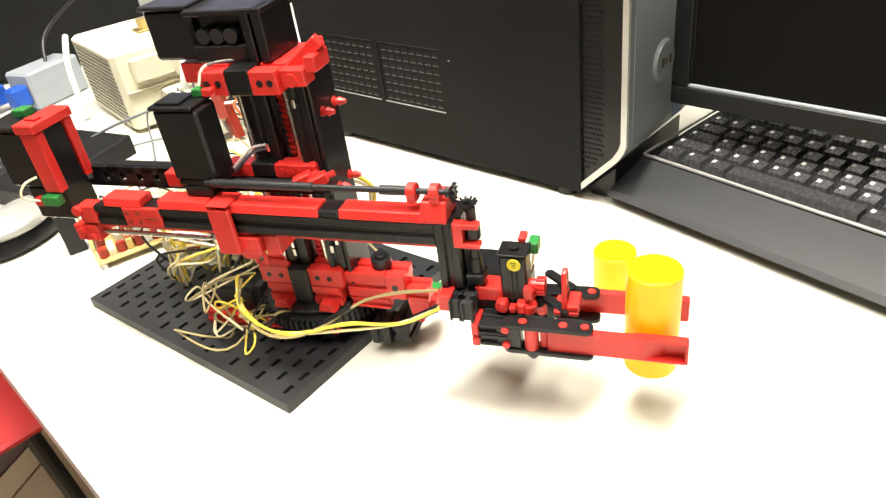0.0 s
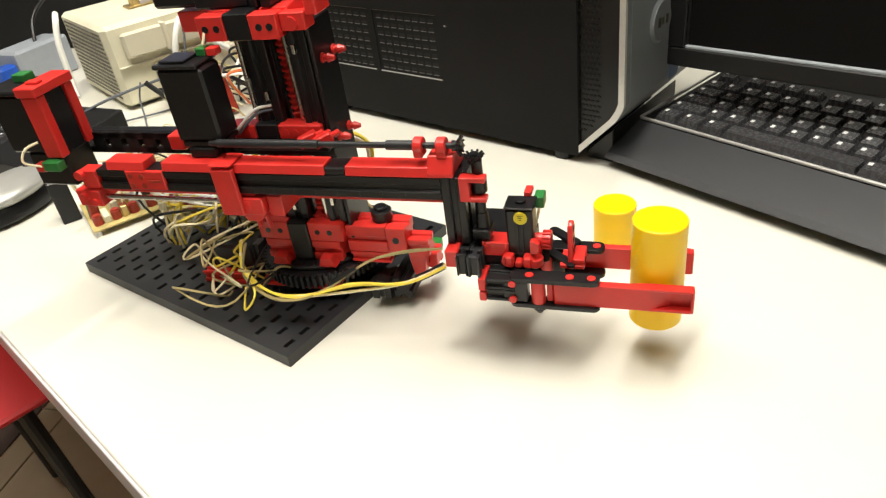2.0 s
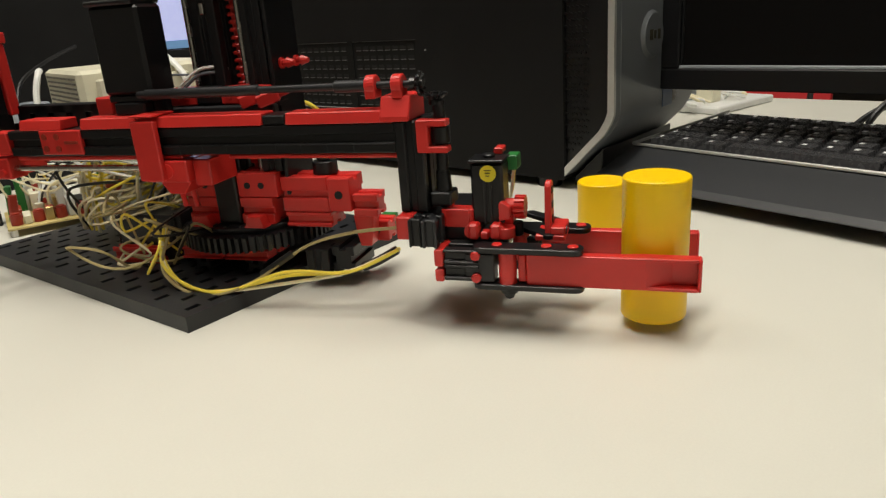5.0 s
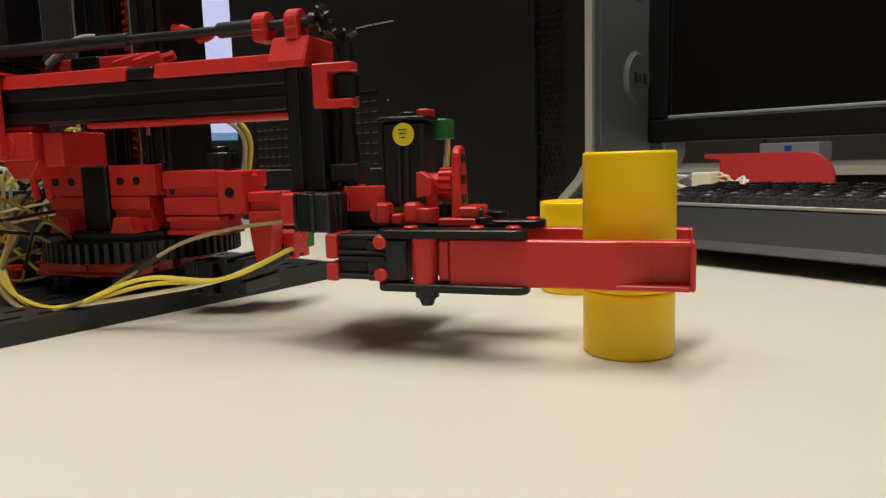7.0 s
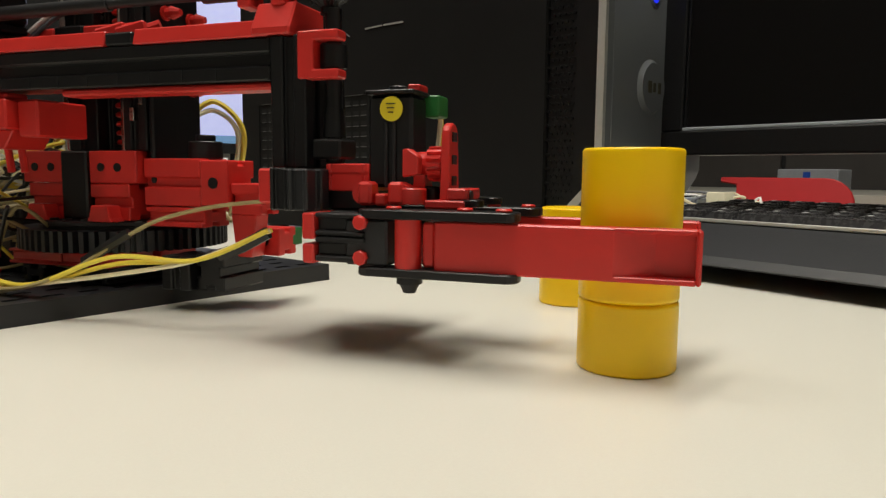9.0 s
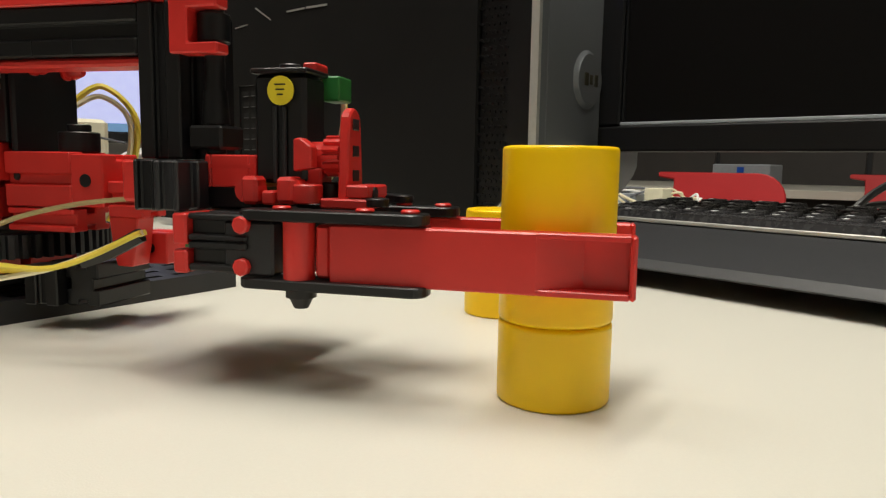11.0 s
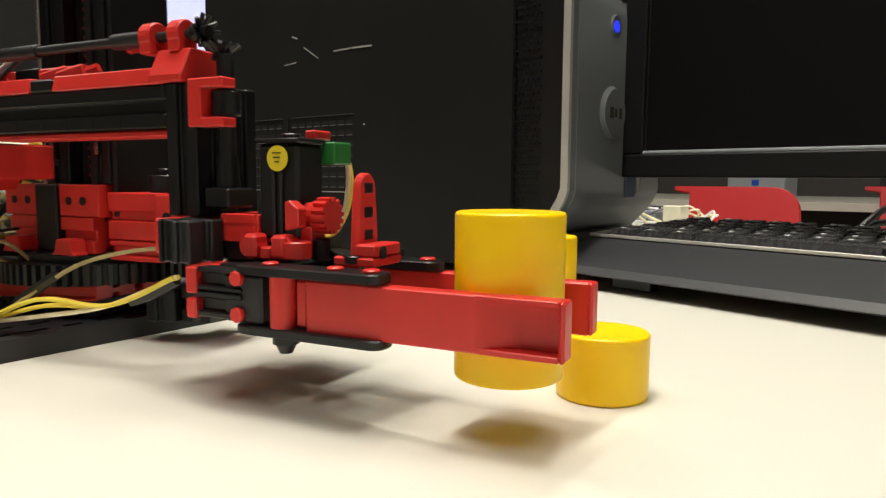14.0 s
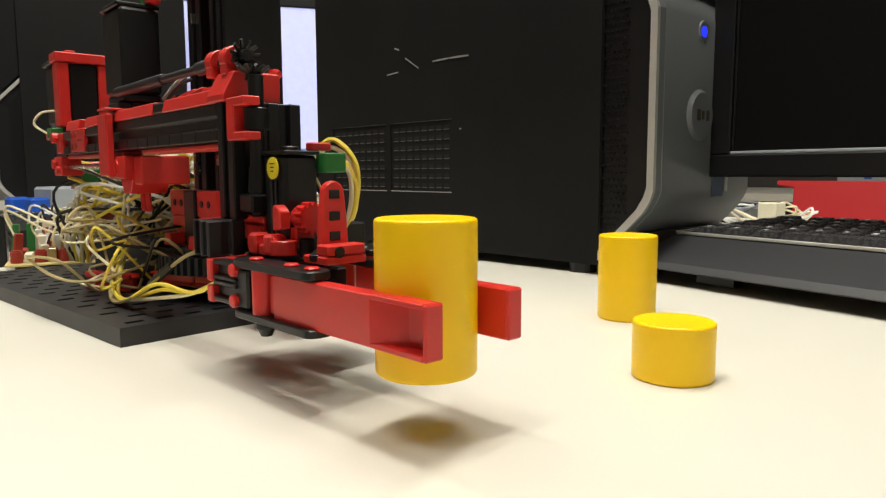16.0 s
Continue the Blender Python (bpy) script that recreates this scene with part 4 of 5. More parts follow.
    tube(bm, (0.0635, -0.0515, 0.1235), (0.0635, -0.0520, 0.1235), 0.0170, n=40)
    badge = part("badge", bm, SILVER, thing, "round silver badge", smooth=True)
    bm = bmesh.new()
    for k, (w, h) in enumerate(((0.0055, 0.0085), (0.0038, 0.0065), (0.0045, 0.0080))):
        x = 0.0545 + k * 0.0075
        box(bm, x, x + w, -0.0526, -0.0519, 0.1235 - h / 2, 0.1235 + h / 2, 0.0006)
    part("badge_mark", bm, INK, badge)
    bm = bmesh.new()
    tube(bm, (0.066, -0.0485, 0.187), (0.066, -0.0505, 0.187), 0.0085, n=24, bev=0.0008)
    button = part("power_button", bm, SILVER, thing, smooth=True)
    bm = bmesh.new()
    tube(bm, (0.0645, -0.0504, 0.1865), (0.0645, -0.0509, 0.1865), 0.0042, n=20)
    part("power_light", bm, BLUE_LED, button, "glowing blue power light")
    bm = bmesh.new()
    box(bm, 0.089, 0.108, -0.0497, -0.0488, 0.060, 0.081, 0.0002)
    part("sticker", bm, STICKER_BLUE, thing, "small blue sticker")
    bm = bmesh.new()
    box(bm, 0.111, 0.116, -0.0497, -0.0488, 0.064, 0.078, 0.0002)
    part("sticker", bm, WHITE_PLASTIC, thing, "small white sticker")
    if scratched:
        for y0, z0, y1, z1, thick in ((0.1864, 0.1850, 0.1650, 0.1853, 0.0013), (0.1630, 0.1853, 0.1390, 0.1848, 0.0014), (0.2265, 0.1925, 0.2070, 0.1810, 0.0009), (0.2550, 0.1790, 0.2380, 0.1802, 0.0010), (0.2430, 0.2040, 0.2360, 0.2015, 0.0013), (0.1500, 0.1200, 0.1480, 0.1202, 0.0010)):
            bm = bmesh.new()
            turn = math.degrees(math.atan2(z1 - z0, y1 - y0))
            long = math.hypot(z1 - z0, y1 - y0)
            box(bm, -0.0003, 0.0003, -long / 2, long / 2, -thick / 2, thick / 2, 0, pose(-0.0003, (y0 + y1) / 2, (z0 + z1) / 2, turn, 0, 0))
            part("scratch", bm, SCRATCH, thing, "bright scratch in the paint")
    return thing


# greys that paint light on the edges of the black vents
PC_EDGE_LIGHT = material("vent_edge_light", (0.11, 0.11, 0.11), 0.4, noise_scale=300)
PC_RIM_LIGHT = material("vent_rim_light", (0.42, 0.42, 0.41), 0.4, noise_scale=300)
computer_tower(pose(0.347, -0.0430, 0, 0, 0, -3.95), "black computer tower with silver front and scratched side panel")
computer_tower(pose(0.29, 1.09, 0, 0, 0, 63) @ Matrix.Diagonal((1, -1, 1, 1)), "second black computer tower with silver front at the back", False, 0.278)


# ---- monitor and keyboard beside the computer ----
def flat_monitor(m, w, h, label, screen_mat, bez=0.0175, group="monitors", foot=True):
    thing = tagged(empty("flat_monitor", m), label, "monitor", group)
    bm = bmesh.new()
    for a, b, c, d in ((0, w, 0, bez), (0, w, h - bez, h), (0, bez, bez, h - bez), (w - bez, w, bez, h - bez)):
        box(bm, a, b, -0.006, 0.018, c, d, 0.0012)
    part("bezel", bm, BEZEL, thing)
    bm = bmesh.new()
    box(bm, bez + 0.0002, w - bez - 0.0002, -0.0050, 0.0, bez + 0.0002, bez + 0.0024, 0.0004)
    part("inner_lip", bm, GREY_BOX if foot else BEZEL, thing, "pale lower lip of the screen" if foot else "")
    bm = bmesh.new()
    for a, b, c, d in ((bez, w - bez, h - bez - 0.002, h - bez), (bez, bez + 0.002, bez + 0.0026, h - bez - 0.002), (w - bez - 0.002, w - bez, bez + 0.0026, h - bez - 0.002)):
        box(bm, a + 0.0002, b - 0.0002, -0.0030, 0.0, c + 0.0002, d - 0.0002, 0.0004)
    part("side_lip", bm, BEZEL, thing)
    bm = bmesh.new()
    box(bm, bez, w - bez, -0.001, 0.004, bez, h - bez, 0)
    part("screen", bm, screen_mat, thing)
    bm = bmesh.new()
    box(bm, 0.03, w - 0.03, 0.0185, 0.05, 0.04, h - 0.04, 0.01)
    part("back_cover", bm, BEZEL, thing)
    bm = bmesh.new()
    box(bm, w * 0.60, w * 0.78, 0.052, 0.075, -BASE_Z, h * 0.6, 0.003)
    part("stand", bm, BEZEL, thing)
    bm = bmesh.new()
    box(bm, w * 0.42, w * 0.95, 0.02, 0.20, -BASE_Z, -BASE_Z + 0.012, 0.004)
    part("foot", bm, BEZEL, thing)
    return thing


BASE_Z = 0.0760
flat_monitor(Matrix.Translation((0.4340, -0.0970, BASE_Z)) @ pose(0, 0, 0, -0.5, 0, -98.5), 0.41, 0.33, "black flat monitor, switched off, above the keyboard", SCREEN_OFF)
BASE_Z = 0.098
lit = flat_monitor(Matrix.Translation((0.52, 1.12, BASE_Z)) @ pose(0, 0, 0, -3, 0, -30), 0.52, 0.36, "far monitor with bright pale blue screen", SCREEN_ON, foot=False)
bm = bmesh.new()
box(bm, 0.0185, 0.50, -0.0022, -0.0012, 0.0185, 0.036, 0)
part("taskbar", bm, TASKBAR, lit, "darker blue bar at the foot of the screen")

KB_AT = pose(0.3478, -0.0703, 0.002, 0, 0, -105.4)


def keyboard(m, label, rest=True, legends=True, nx=15):
    """x runs to the typist's right along the front edge, y away from the typist."""
    thing = tagged(empty("keyboard", m), label, "keyboard", "keyboards")
    width, y0, KZ = 0.455, 0.054 if rest else 0.0, 0.0305 if rest else 0.0222
    SLOPE = 0.045
    if rest:
        bm = bmesh.new()
        prism(bm, [(0.0, 0.0085), (0.005, 0.0135), (0.0525, 0.0290), (0.0525, 0.0180), (0.010, 0.0065)], 0, width, "x", bev=0.0008)
        part("palm_rest", bm, PALM, thing, "dark grey palm rest")
        for x in (0.05, 0.22, 0.40):
            bm = bmesh.new()
            box(bm, x, x + 0.03, 0.016, 0.026, 0, 0.0060, 0.0005)
            part("rubber_foot", bm, BLACK, thing)
    bm = bmesh.new()
    prism(bm, [(y0, 0.0), (y0, KZ - 0.0007), (y0 + 0.004, KZ - 0.0008), (y0 + 0.006, KZ - 0.0022), (y0 + 0.155, KZ - 0.0022 + SLOPE * 0.149), (y0 + 0.155, 0.0)], 0, width, "x", bev=0.0015)
    body = part("body", bm, BEZEL, thing)
    bm = bmesh.new()
    box(bm, 0.001, width - 0.001, y0 - 0.0014, y0 + 0.0014, KZ - 0.0012, KZ + 0.0012, 0.0004)
    if rest:
        box(bm, -0.0008, 0.0012, y0, y0 + 0.152, -0.0010, 0.0014, 0.0004, Matrix.Translation((0, y0, KZ)) @ pose(0, 0, 0, 2.6, 0, 0) @ Matrix.Translation((0, -y0, 0)))
    part("front_trim", bm, SILVER_LIGHT if rest else BEZEL, thing)
    shared = {}
    rows = [(0, [1.25, 1.25, 1.25, 6.0, 1.25, 1.25, 1.25, 1.25, 0.5, 1, 1, 1]), (1, [2.0] + [1] * 11 + [2.0, 0.5, 1, 1, 1]), (2, [1.75] + [1] * 12 + [1.25, 0.5, 1, 1, 1]), (3, [1.5] + [1] * 12 + [1.5, 0.5, 1, 1, 1]), (4, [1] * 13 + [2.0, 0.5, 1, 1, 1]), (5, [1, 0.5] + [1] * 4 + [0.25] + [1] * 4 + [0.25] + [1] * 4 + [0.5, 1, 1, 1])]
    for r, keys in rows:
        x = 0.012
        y = y0 + 0.014 + r * 0.0190 + (0.006 if r == 5 else 0)
        z = KZ - 0.0020 + (y - y0 - 0.006) * SLOPE
        for k in keys:
            w = k * 0.019
            if k in (0.5, 0.25) or x + w > width - 0.008:
                x += w
                continue
            if k not in shared:
                t = bmesh.new()
                lo = [(-w / 2 + 0.0006, -0.0090), (w / 2 - 0.0006, -0.0090), (w / 2 - 0.0006, 0.0090), (-w / 2 + 0.0006, 0.0090)]
                hi = [(-w / 2 + 0.0030, -0.0062), (w / 2 - 0.0030, -0.0062), (w / 2 - 0.0030, 0.0076), (-w / 2 + 0.0030, 0.0076)]
                a = [t.verts.new((p[0], p[1], 0)) for p in lo]
                b = [t.verts.new((p[0] * 1.04, p[1] * 1.03, 0.0062)) for p in hi]
                c = [t.verts.new((p[0], p[1], 0.0070)) for p in hi]
                for q0, q1 in ((a, b), (b, c)):
                    for i in range(4):
                        t.faces.new((q0[i], q0[(i + 1) % 4], q1[(i + 1) % 4], q1[i]))
                t.faces.new(c)
                mats = [KEYCAP, KEY_LEGEND]
                if legends and k < 3:
                    lx = -w / 2 + 0.0058
                    v = [t.verts.new(p) for p in ((lx - 0.0017, 0.0010, 0.00715), (lx + 0.0017, 0.0010, 0.00715), (lx + 0.0017, 0.0056, 0.00715), (lx - 0.0017, 0.0056, 0.00715))]
                    t.faces.new(v).material_index = 1
                mesh = bpy.data.meshes.new("key")
                t.to_mesh(mesh)
                t.free()
                for mm in mats:
                    mesh.materials.append(mm)
                shared[k] = mesh
            ob = new("key", shared[k])
            ob.parent = body
            ob.matrix_basis = pose(x + w / 2, y, z, 2.6, 0, 0)
            x += w
    return thing


keyboard(KB_AT, "black keyboard with palm rest and white key legends")
keyboard(pose(-0.017, 0.951, 0, 0, 0, -79), "dark keyboard lying at the back of the table", rest=False)


def mouse(m):
    thing = tagged(empty("computer_mouse", m), "black and silver computer mouse on the table", "mouse")
    bm = bmesh.new()
    bmesh.ops.create_uvsphere(bm, u_segments=28, v_segments=14, radius=1)
    for v in bm.verts:
        v.co = Vector((v.co.x * 0.056, v.co.y * 0.032, max(v.co.z, -0.05) * 0.030 + 0.006))
        v.co.z = max(v.co.z, 0.001)
    part("shell", bm, BLACK, thing, smooth=True)
    bm = bmesh.new()
    bmesh.ops.create_uvsphere(bm, u_segments=28, v_segments=14, radius=1)
    for v in bm.verts:
        v.co = Vector((v.co.x * 0.050 - 0.004, v.co.y * 0.0327, v.co.z * 0.012 + 0.0265))
    part("top_shell", bm, MOUSE_SILVER, thing, smooth=True)
    bm = bmesh.new()
    tube(bm, (0.03, -0.003, 0.031), (0.03, 0.003, 0.031), 0.007, n=18)
    part("wheel", bm, GREY_BLACK, thing)


mouse(pose(0.036, 0.452, 0, 0, 0, 22))


# ---- bench power supply and clutter behind the robot ----
SUPPLY_AT = pose(0.2585, 0.588, 0, 0, 0, -13.3)


def power_supply():
    thing = tagged(empty("power_supply", SUPPLY_AT @ Matrix.Diagonal((1.65, 1.95, 1.16, 1))), "cream plastic power supply box with vent slots", "power supply")
    bm = bmesh.new()
    box(bm, 0, 0.115, 0, 0.095, 0.004, 0.098, 0.004)
    body = part("housing", bm, CREAM, thing)
    bm = bmesh.new()
    box(bm, 0.004, 0.111, -0.003, 0.0, 0.050, 0.052, 0.0005)
    box(bm, 0.012, 0.085, -0.006, -0.0005, 0.060, 0.088, 0.002)
    box(bm, 0.045, 0.049, -0.0075, -0.0005, 0.058, 0.090, 0.001)
    box(bm, 0.03, 0.1, -0.012, -0.0005, 0.020, 0.046, 0.002)
    part("front_panel", bm, CREAM_DARK, thing)
    # darker strips on the housing paint the shade inside its vent slots
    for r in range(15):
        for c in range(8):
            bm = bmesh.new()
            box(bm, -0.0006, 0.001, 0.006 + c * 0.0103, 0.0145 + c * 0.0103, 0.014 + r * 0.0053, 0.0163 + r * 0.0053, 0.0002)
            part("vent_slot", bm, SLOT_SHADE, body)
    bm = bmesh.new()
    box(bm, 0.040, 0.074, 0.036, 0.050, 0.098, 0.101, 0.001)
    tube(bm, (0.048, 0.042, 0.101), (0.048, 0.042, 0.113), 0.0045, n=12)
    tube(bm, (0.066, 0.042, 0.101), (0.066, 0.042, 0.109), 0.004, n=12)
    part("terminal", bm, BRASS, thing)
    for x in (0.01, 0.1):
        bm = bmesh.new()
        box(bm, x, x + 0.008, 0.01, 0.085, 0, 0.004, 0.0005)
        part("rubber_foot", bm, BLACK, thing)


power_supply()


def junction_box():
    thing = tagged(empty("adapter_box", pose(0.255, 0.86, 0, 0, 0, 12)), "grey plastic adapter box with blue plugs", "adapter")
    bm = bmesh.new()
    box(bm, 0, 0.10, 0, 0.055, 0, 0.060, 0.004)
    part("case", bm, GREY_BOX, thing)
    for x, y in ((-0.030, 0.005), (-0.030, 0.062)):
        bm = bmesh.new()
        box(bm, x, x + 0.0298, y, y + 0.024, 0.012, 0.044, 0.004)
        part("plug", bm, BLUE, thing, "blue plug")


junction_box()


def circuit_board():
    thing = tagged(empty("circuit_board", pose(0.036, 0.306, 0, 0, 0, -20)), "yellowish circuit board with red terminals and loose wires", "circuit board")
    bm = bmesh.new()
    box(bm, 0, 0.165, 0, 0.075, 0.006, 0.0078, 0.0003)
    board = part("board", bm, PCB, thing)
    for x, y in ((0.004, 0.004), (0.16, 0.004), (0.004, 0.07), (0.16, 0.07)):
        bm = bmesh.new()
        tube(bm, (x, y, 0), (x, y, 0.006), 0.003, n=10)
        part("spacer", bm, WHITE_PLASTIC, thing)
    for k in range(9):
        x = 0.008 + k * 0.0172
        bm = bmesh.new()
        tube(bm, (x, 0.012, 0.0079), (x, 0.012, 0.0170), 0.0046, n=14)
        tube(bm, (x, 0.012, 0.0170), (x, 0.012, 0.0182), 0.0034, n=14)
        part("terminal", bm, COMPONENT_RED, thing)
        bm = bmesh.new()
        box(bm, x + 0.0055, x + 0.0115, 0.008, 0.030, 0.0079, 0.0150 + 0.004 * (k % 3), 0.0005)
        part("component", bm, (CREAM, BRASS, WHITE_PLASTIC)[k % 3], thing)
        bm = bmesh.new()
        box(bm, x - 0.003, x + 0.006, 0.035, 0.060, 0.0079, 0.0160 + 0.006 * ((k * 2) % 3), 0.0006)
        part("component", bm, (COMPONENT_RED, CREAM, BRASS, GREY_BLACK)[k % 4], thing)

    more = random.Random(21)
    for k in range(46):
        x, y = 0.004 + 0.157 * more.random(), 0.006 + 0.064 * more.random()
        top = more.uniform(0.018, 0.044)
        bm = bmesh.new()
        box(bm, -0.0032, 0.0032, -0.0024, 0.0024, 0.0079, top, 0.0006, pose(x, y, 0, more.uniform(-6, 6), more.uniform(-6, 6), more.uniform(0, 90)))
        part("plug", bm, more.choice([WHITE_PLASTIC, WHITE_PLASTIC, CREAM, CREAM, COMPONENT_RED, GREEN]), thing)
        pts = [(x, y, top - 0.002), (x + more.uniform(-0.006, 0.01), y + more.uniform(-0.01, 0.006), top + more.uniform(0.008, 0.022))]
        for j in range(2):
            pts.append((x + 0.03 + 0.03 * j + more.uniform(-0.02, 0.02), y - 0.03 - 0.03 * j + more.uniform(-0.02, 0.02), more.uniform(0.03, 0.066)))
        pts.append((x + 0.08, y - 0.09 + more.uniform(-0.02, 0.02), more.uniform(0.014, 0.05)))
        wire("loose_wire", more.choice([WIRE_CREAM, WIRE_YELLOW, WIRE_CREAM, WIRE_WHITE, WIRE_OLIVE, WIRE_BLACK]), thing, pts, 0.00095)


circuit_board()
slab_relay = tagged(part("relay", (lambda b: (box(b, 0, 0.018, 0, 0.02, 0, 0.045, 0.001), b)[1])(bmesh.new()), BLACK, None, at=pose(0.036, 0.366, 0.0, 0, 0, -20)), "black upright relay beside the circuit board", "relay")


# ---- cables ----
# the two bundles that run from the plate to the gripper
rng = random.Random(7)
SLACK = Matrix.Translation((0.021, -0.031, 0.0335)) @ Matrix.Diagonal((0.80, 0.5, 1, 1))
START, END = Vector((-0.068, -0.052, 0.044)), Vector((0.126, -0.062, 0.039))
for mat, dip, off, name in ((WIRE_YELLOW, 0.0005, 0.0, "yellow"), (WIRE_YELLOW, 0.0035, 0.005, "yellow"), (WIRE_CREAM, -0.0035, 0.0025, "cream")):
    wire("gripper_cable", mat, arm, [SLACK @ Vector(p) for p in [START + Vector((0, off, 0.002)), (-0.066, -0.066 - off, 0.028), (-0.040, -0.084 - off, 0.0145 + dip), (-0.005, -0.088 - off, 0.0150), (0.045, -0.082 - off, 0.0245 + dip), (0.090, -0.076 - off * 0.5, 0.028), END + Vector((0, -off, 0.001))]], 0.00105, label=name + " cable with slack")
for off in (0.0, 0.0022):
    wire("gripper_cable", WIRE_OLIVE, arm, [SLACK @ Vector(p) for p in [START + Vector((0.004, off, 0.0)), (-0.064, -0.074 - off, 0.024), (-0.036, -0.092 - off, 0.0135), (-0.008, -0.094 - off, 0.014), (0.020, -0.086 - off, 0.022), (0.040, -0.078, 0.032), (0.062, -0.068, 0.042), (0.092, -0.062 + off, 0.048), (0.124, -0.058, 0.0510)]], 0.0009, label="olive cable pair")
wire("cable_sleeve", WIRE_BLACK, arm, [SLACK @ Vector(p) for p in [(0.100, -0.071, 0.030), (0.110, -0.066, 0.033), (0.124, -0.062, 0.039)]], 0.0026, label="black cable sleeve")
wire("cable_sleeve", WIRE_BLACK, arm, [SLACK @ Vector(p) for p in [(0.024, -0.082, 0.0250), (0.036, -0.078, 0.031), (0.048, -0.073, 0.037)]], 0.0022, label="black cable sleeve")
# loops of loose wire on the plate
for k in range(12):
    a = rng.uniform(-0.080, -0.03)
    b = rng.uniform(-0.050, -0.01)
    mat = rng.choice([WIRE_OLIVE, WIRE_OLIVE, WIRE_CREAM, WIRE_YELLOW, WIRE_BLACK])
    pts = [(a, b, rng.uniform(0.012, 0.03))]
    for j in range(4):
        pts.append((a + rng.uniform(-0.035, 0.03), b + rng.uniform(-0.03, 0.03), rng.uniform(0.012, 0.060)))
    pts.append((-0.03 + rng.uniform(-0.05, 0.01), rng.uniform(-0.01, 0.05), rng.uniform(0.03, 0.055)))
    wire("loose_wire", mat, robot, pts, 0.00085)
for k in range(85):
    mat = rng.choice([WIRE_CREAM, WIRE_CREAM, WIRE_YELLOW, WIRE_CREAM, WIRE_BLACK, WIRE_WHITE, WIRE_YELLOW])
    x0, y0 = rng.uniform(-0.16, -0.09), rng.uniform(0.0, 0.07)
    pts = [(x0, y0, 0.020), (x0 + rng.uniform(-0.01, 0.03), y0 + rng.uniform(-0.02, 0.02), rng.uniform(0.03, 0.075))]
    for j in range(3):
        pts.append((rng.uniform(-0.15, -0.04), rng.uniform(0.005, 0.08), rng.uniform(0.03, 0.092)))
    pts.append((rng.uniform(-0.07, 0.0), rng.uniform(0.02, 0.07), rng.uniform(0.025, 0.07)))
    wire("loose_wire", mat, robot, pts, 0.0011)
more = random.Random(5)
for k in range(34):
    x0, y0 = more.uniform(-0.105, -0.04), more.uniform(0.035, 0.085)
    pts = [(x0, y0, 0.012)] + [(x0 + more.uniform(-0.035, 0.03), y0 + more.uniform(-0.02, 0.02), more.uniform(0.03, 0.078)) for j in range(3)] + [(x0 + more.uniform(-0.02, 0.02), y0 + 0.015, 0.014)]
    wire("loose_wire", more.choice([WIRE_CREAM, WIRE_YELLOW, WIRE_CREAM, WIRE_WHITE, WIRE_BLACK]), robot, pts, 0.0012)
for k in range(60):
    x, y, z = rng.uniform(-0.155, -0.06), rng.uniform(0.01, 0.085), rng.uniform(0.022, 0.085)
    bm = bmesh.new()
    t = bmesh.new()
    box(t, -0.0062, 0.0062, -0.0032, 0.0032, -0.0045, 0.0045, 0.0006)
    merge(bm, t, pose(x, y, z, rng.uniform(-30, 30), rng.uniform(-30, 30), rng.uniform(0, 180)))
    part("wire_plug", bm, rng.choice([WHITE_PLASTIC, WHITE_PLASTIC, CREAM, CREAM, CREAM, GREEN, COMPONENT_RED]), robot)
# loop from the tower to the motors, behind the arm
LOOP = Matrix.Translation((-0.055, 0.037, -0.010))
wire("loop_cable", WIRE_CREAM, tower, [LOOP @ Vector(p) for p in [(0.062, 0.020, 0.045), (0.070, 0.030, 0.070), (0.076, 0.028, 0.098), (0.066, 0.020, 0.110), (0.056, 0.012, 0.104)]], 0.0015, label="cream cable loop")
wire("loop_cable", WIRE_YELLOW, tower, [LOOP @ Vector(p) for p in [(0.064, 0.022, 0.043), (0.072, 0.032, 0.070), (0.079, 0.029, 0.099), (0.067, 0.020, 0.115), (0.054, 0.013, 0.106)]], 0.0017, label="yellow cable loop")
wire("loop_cable", WIRE_OLIVE, tower, [LOOP @ Vector(p) for p in [(0.048, 0.012, 0.100), (0.056, 0.018, 0.082), (0.066, 0.016, 0.062), (0.085, 0.008, 0.048)]], 0.0010)
for dy in (0.0, 0.002):
    wire("motor_cable", WIRE_YELLOW if dy else WIRE_CREAM, gripper, [(0.1770, -0.039 + dy, 0.1175), (0.1765, -0.036, 0.1165 + dy), (0.1750, -0.033 + dy, 0.110), (0.1735, -0.033 + dy, 0.100), (0.1710, -0.036, 0.091), (0.166, -0.040, 0.0895)], 0.0009)
for dy in (0.0, 0.002):
    wire("motor_cable", WIRE_GREY if dy else WIRE_CREAM, arm, [(-0.022, -0.046 + dy, 0.218), (-0.018, -0.038, 0.228), (0.000, -0.020, 0.222), (0.000, -0.008, 0.190)], 0.0009)
for dz in (0.0, 0.003):
    wire("motor_cable", (WIRE_GREY, WIRE_WHITE)[dz > 0], arm, [(-0.020, -0.040, 0.155 + dz), (-0.008, -0.034, 0.166 + dz), (0.002, -0.030, 0.168 + dz), (0.008, -0.024, 0.166 + dz)], 0.0011)
wire("motor_cable", WIRE_CREAM, arm, [(-0.166, -0.070, 0.143), (-0.172, -0.078, 0.150), (-0.170, -0.074, 0.158), (-0.165, -0.066, 0.160)], 0.0009)
# cables hanging across the power supply
def on_supply(x, y, z):
    return SUPPLY_AT @ Vector((x, y, z))


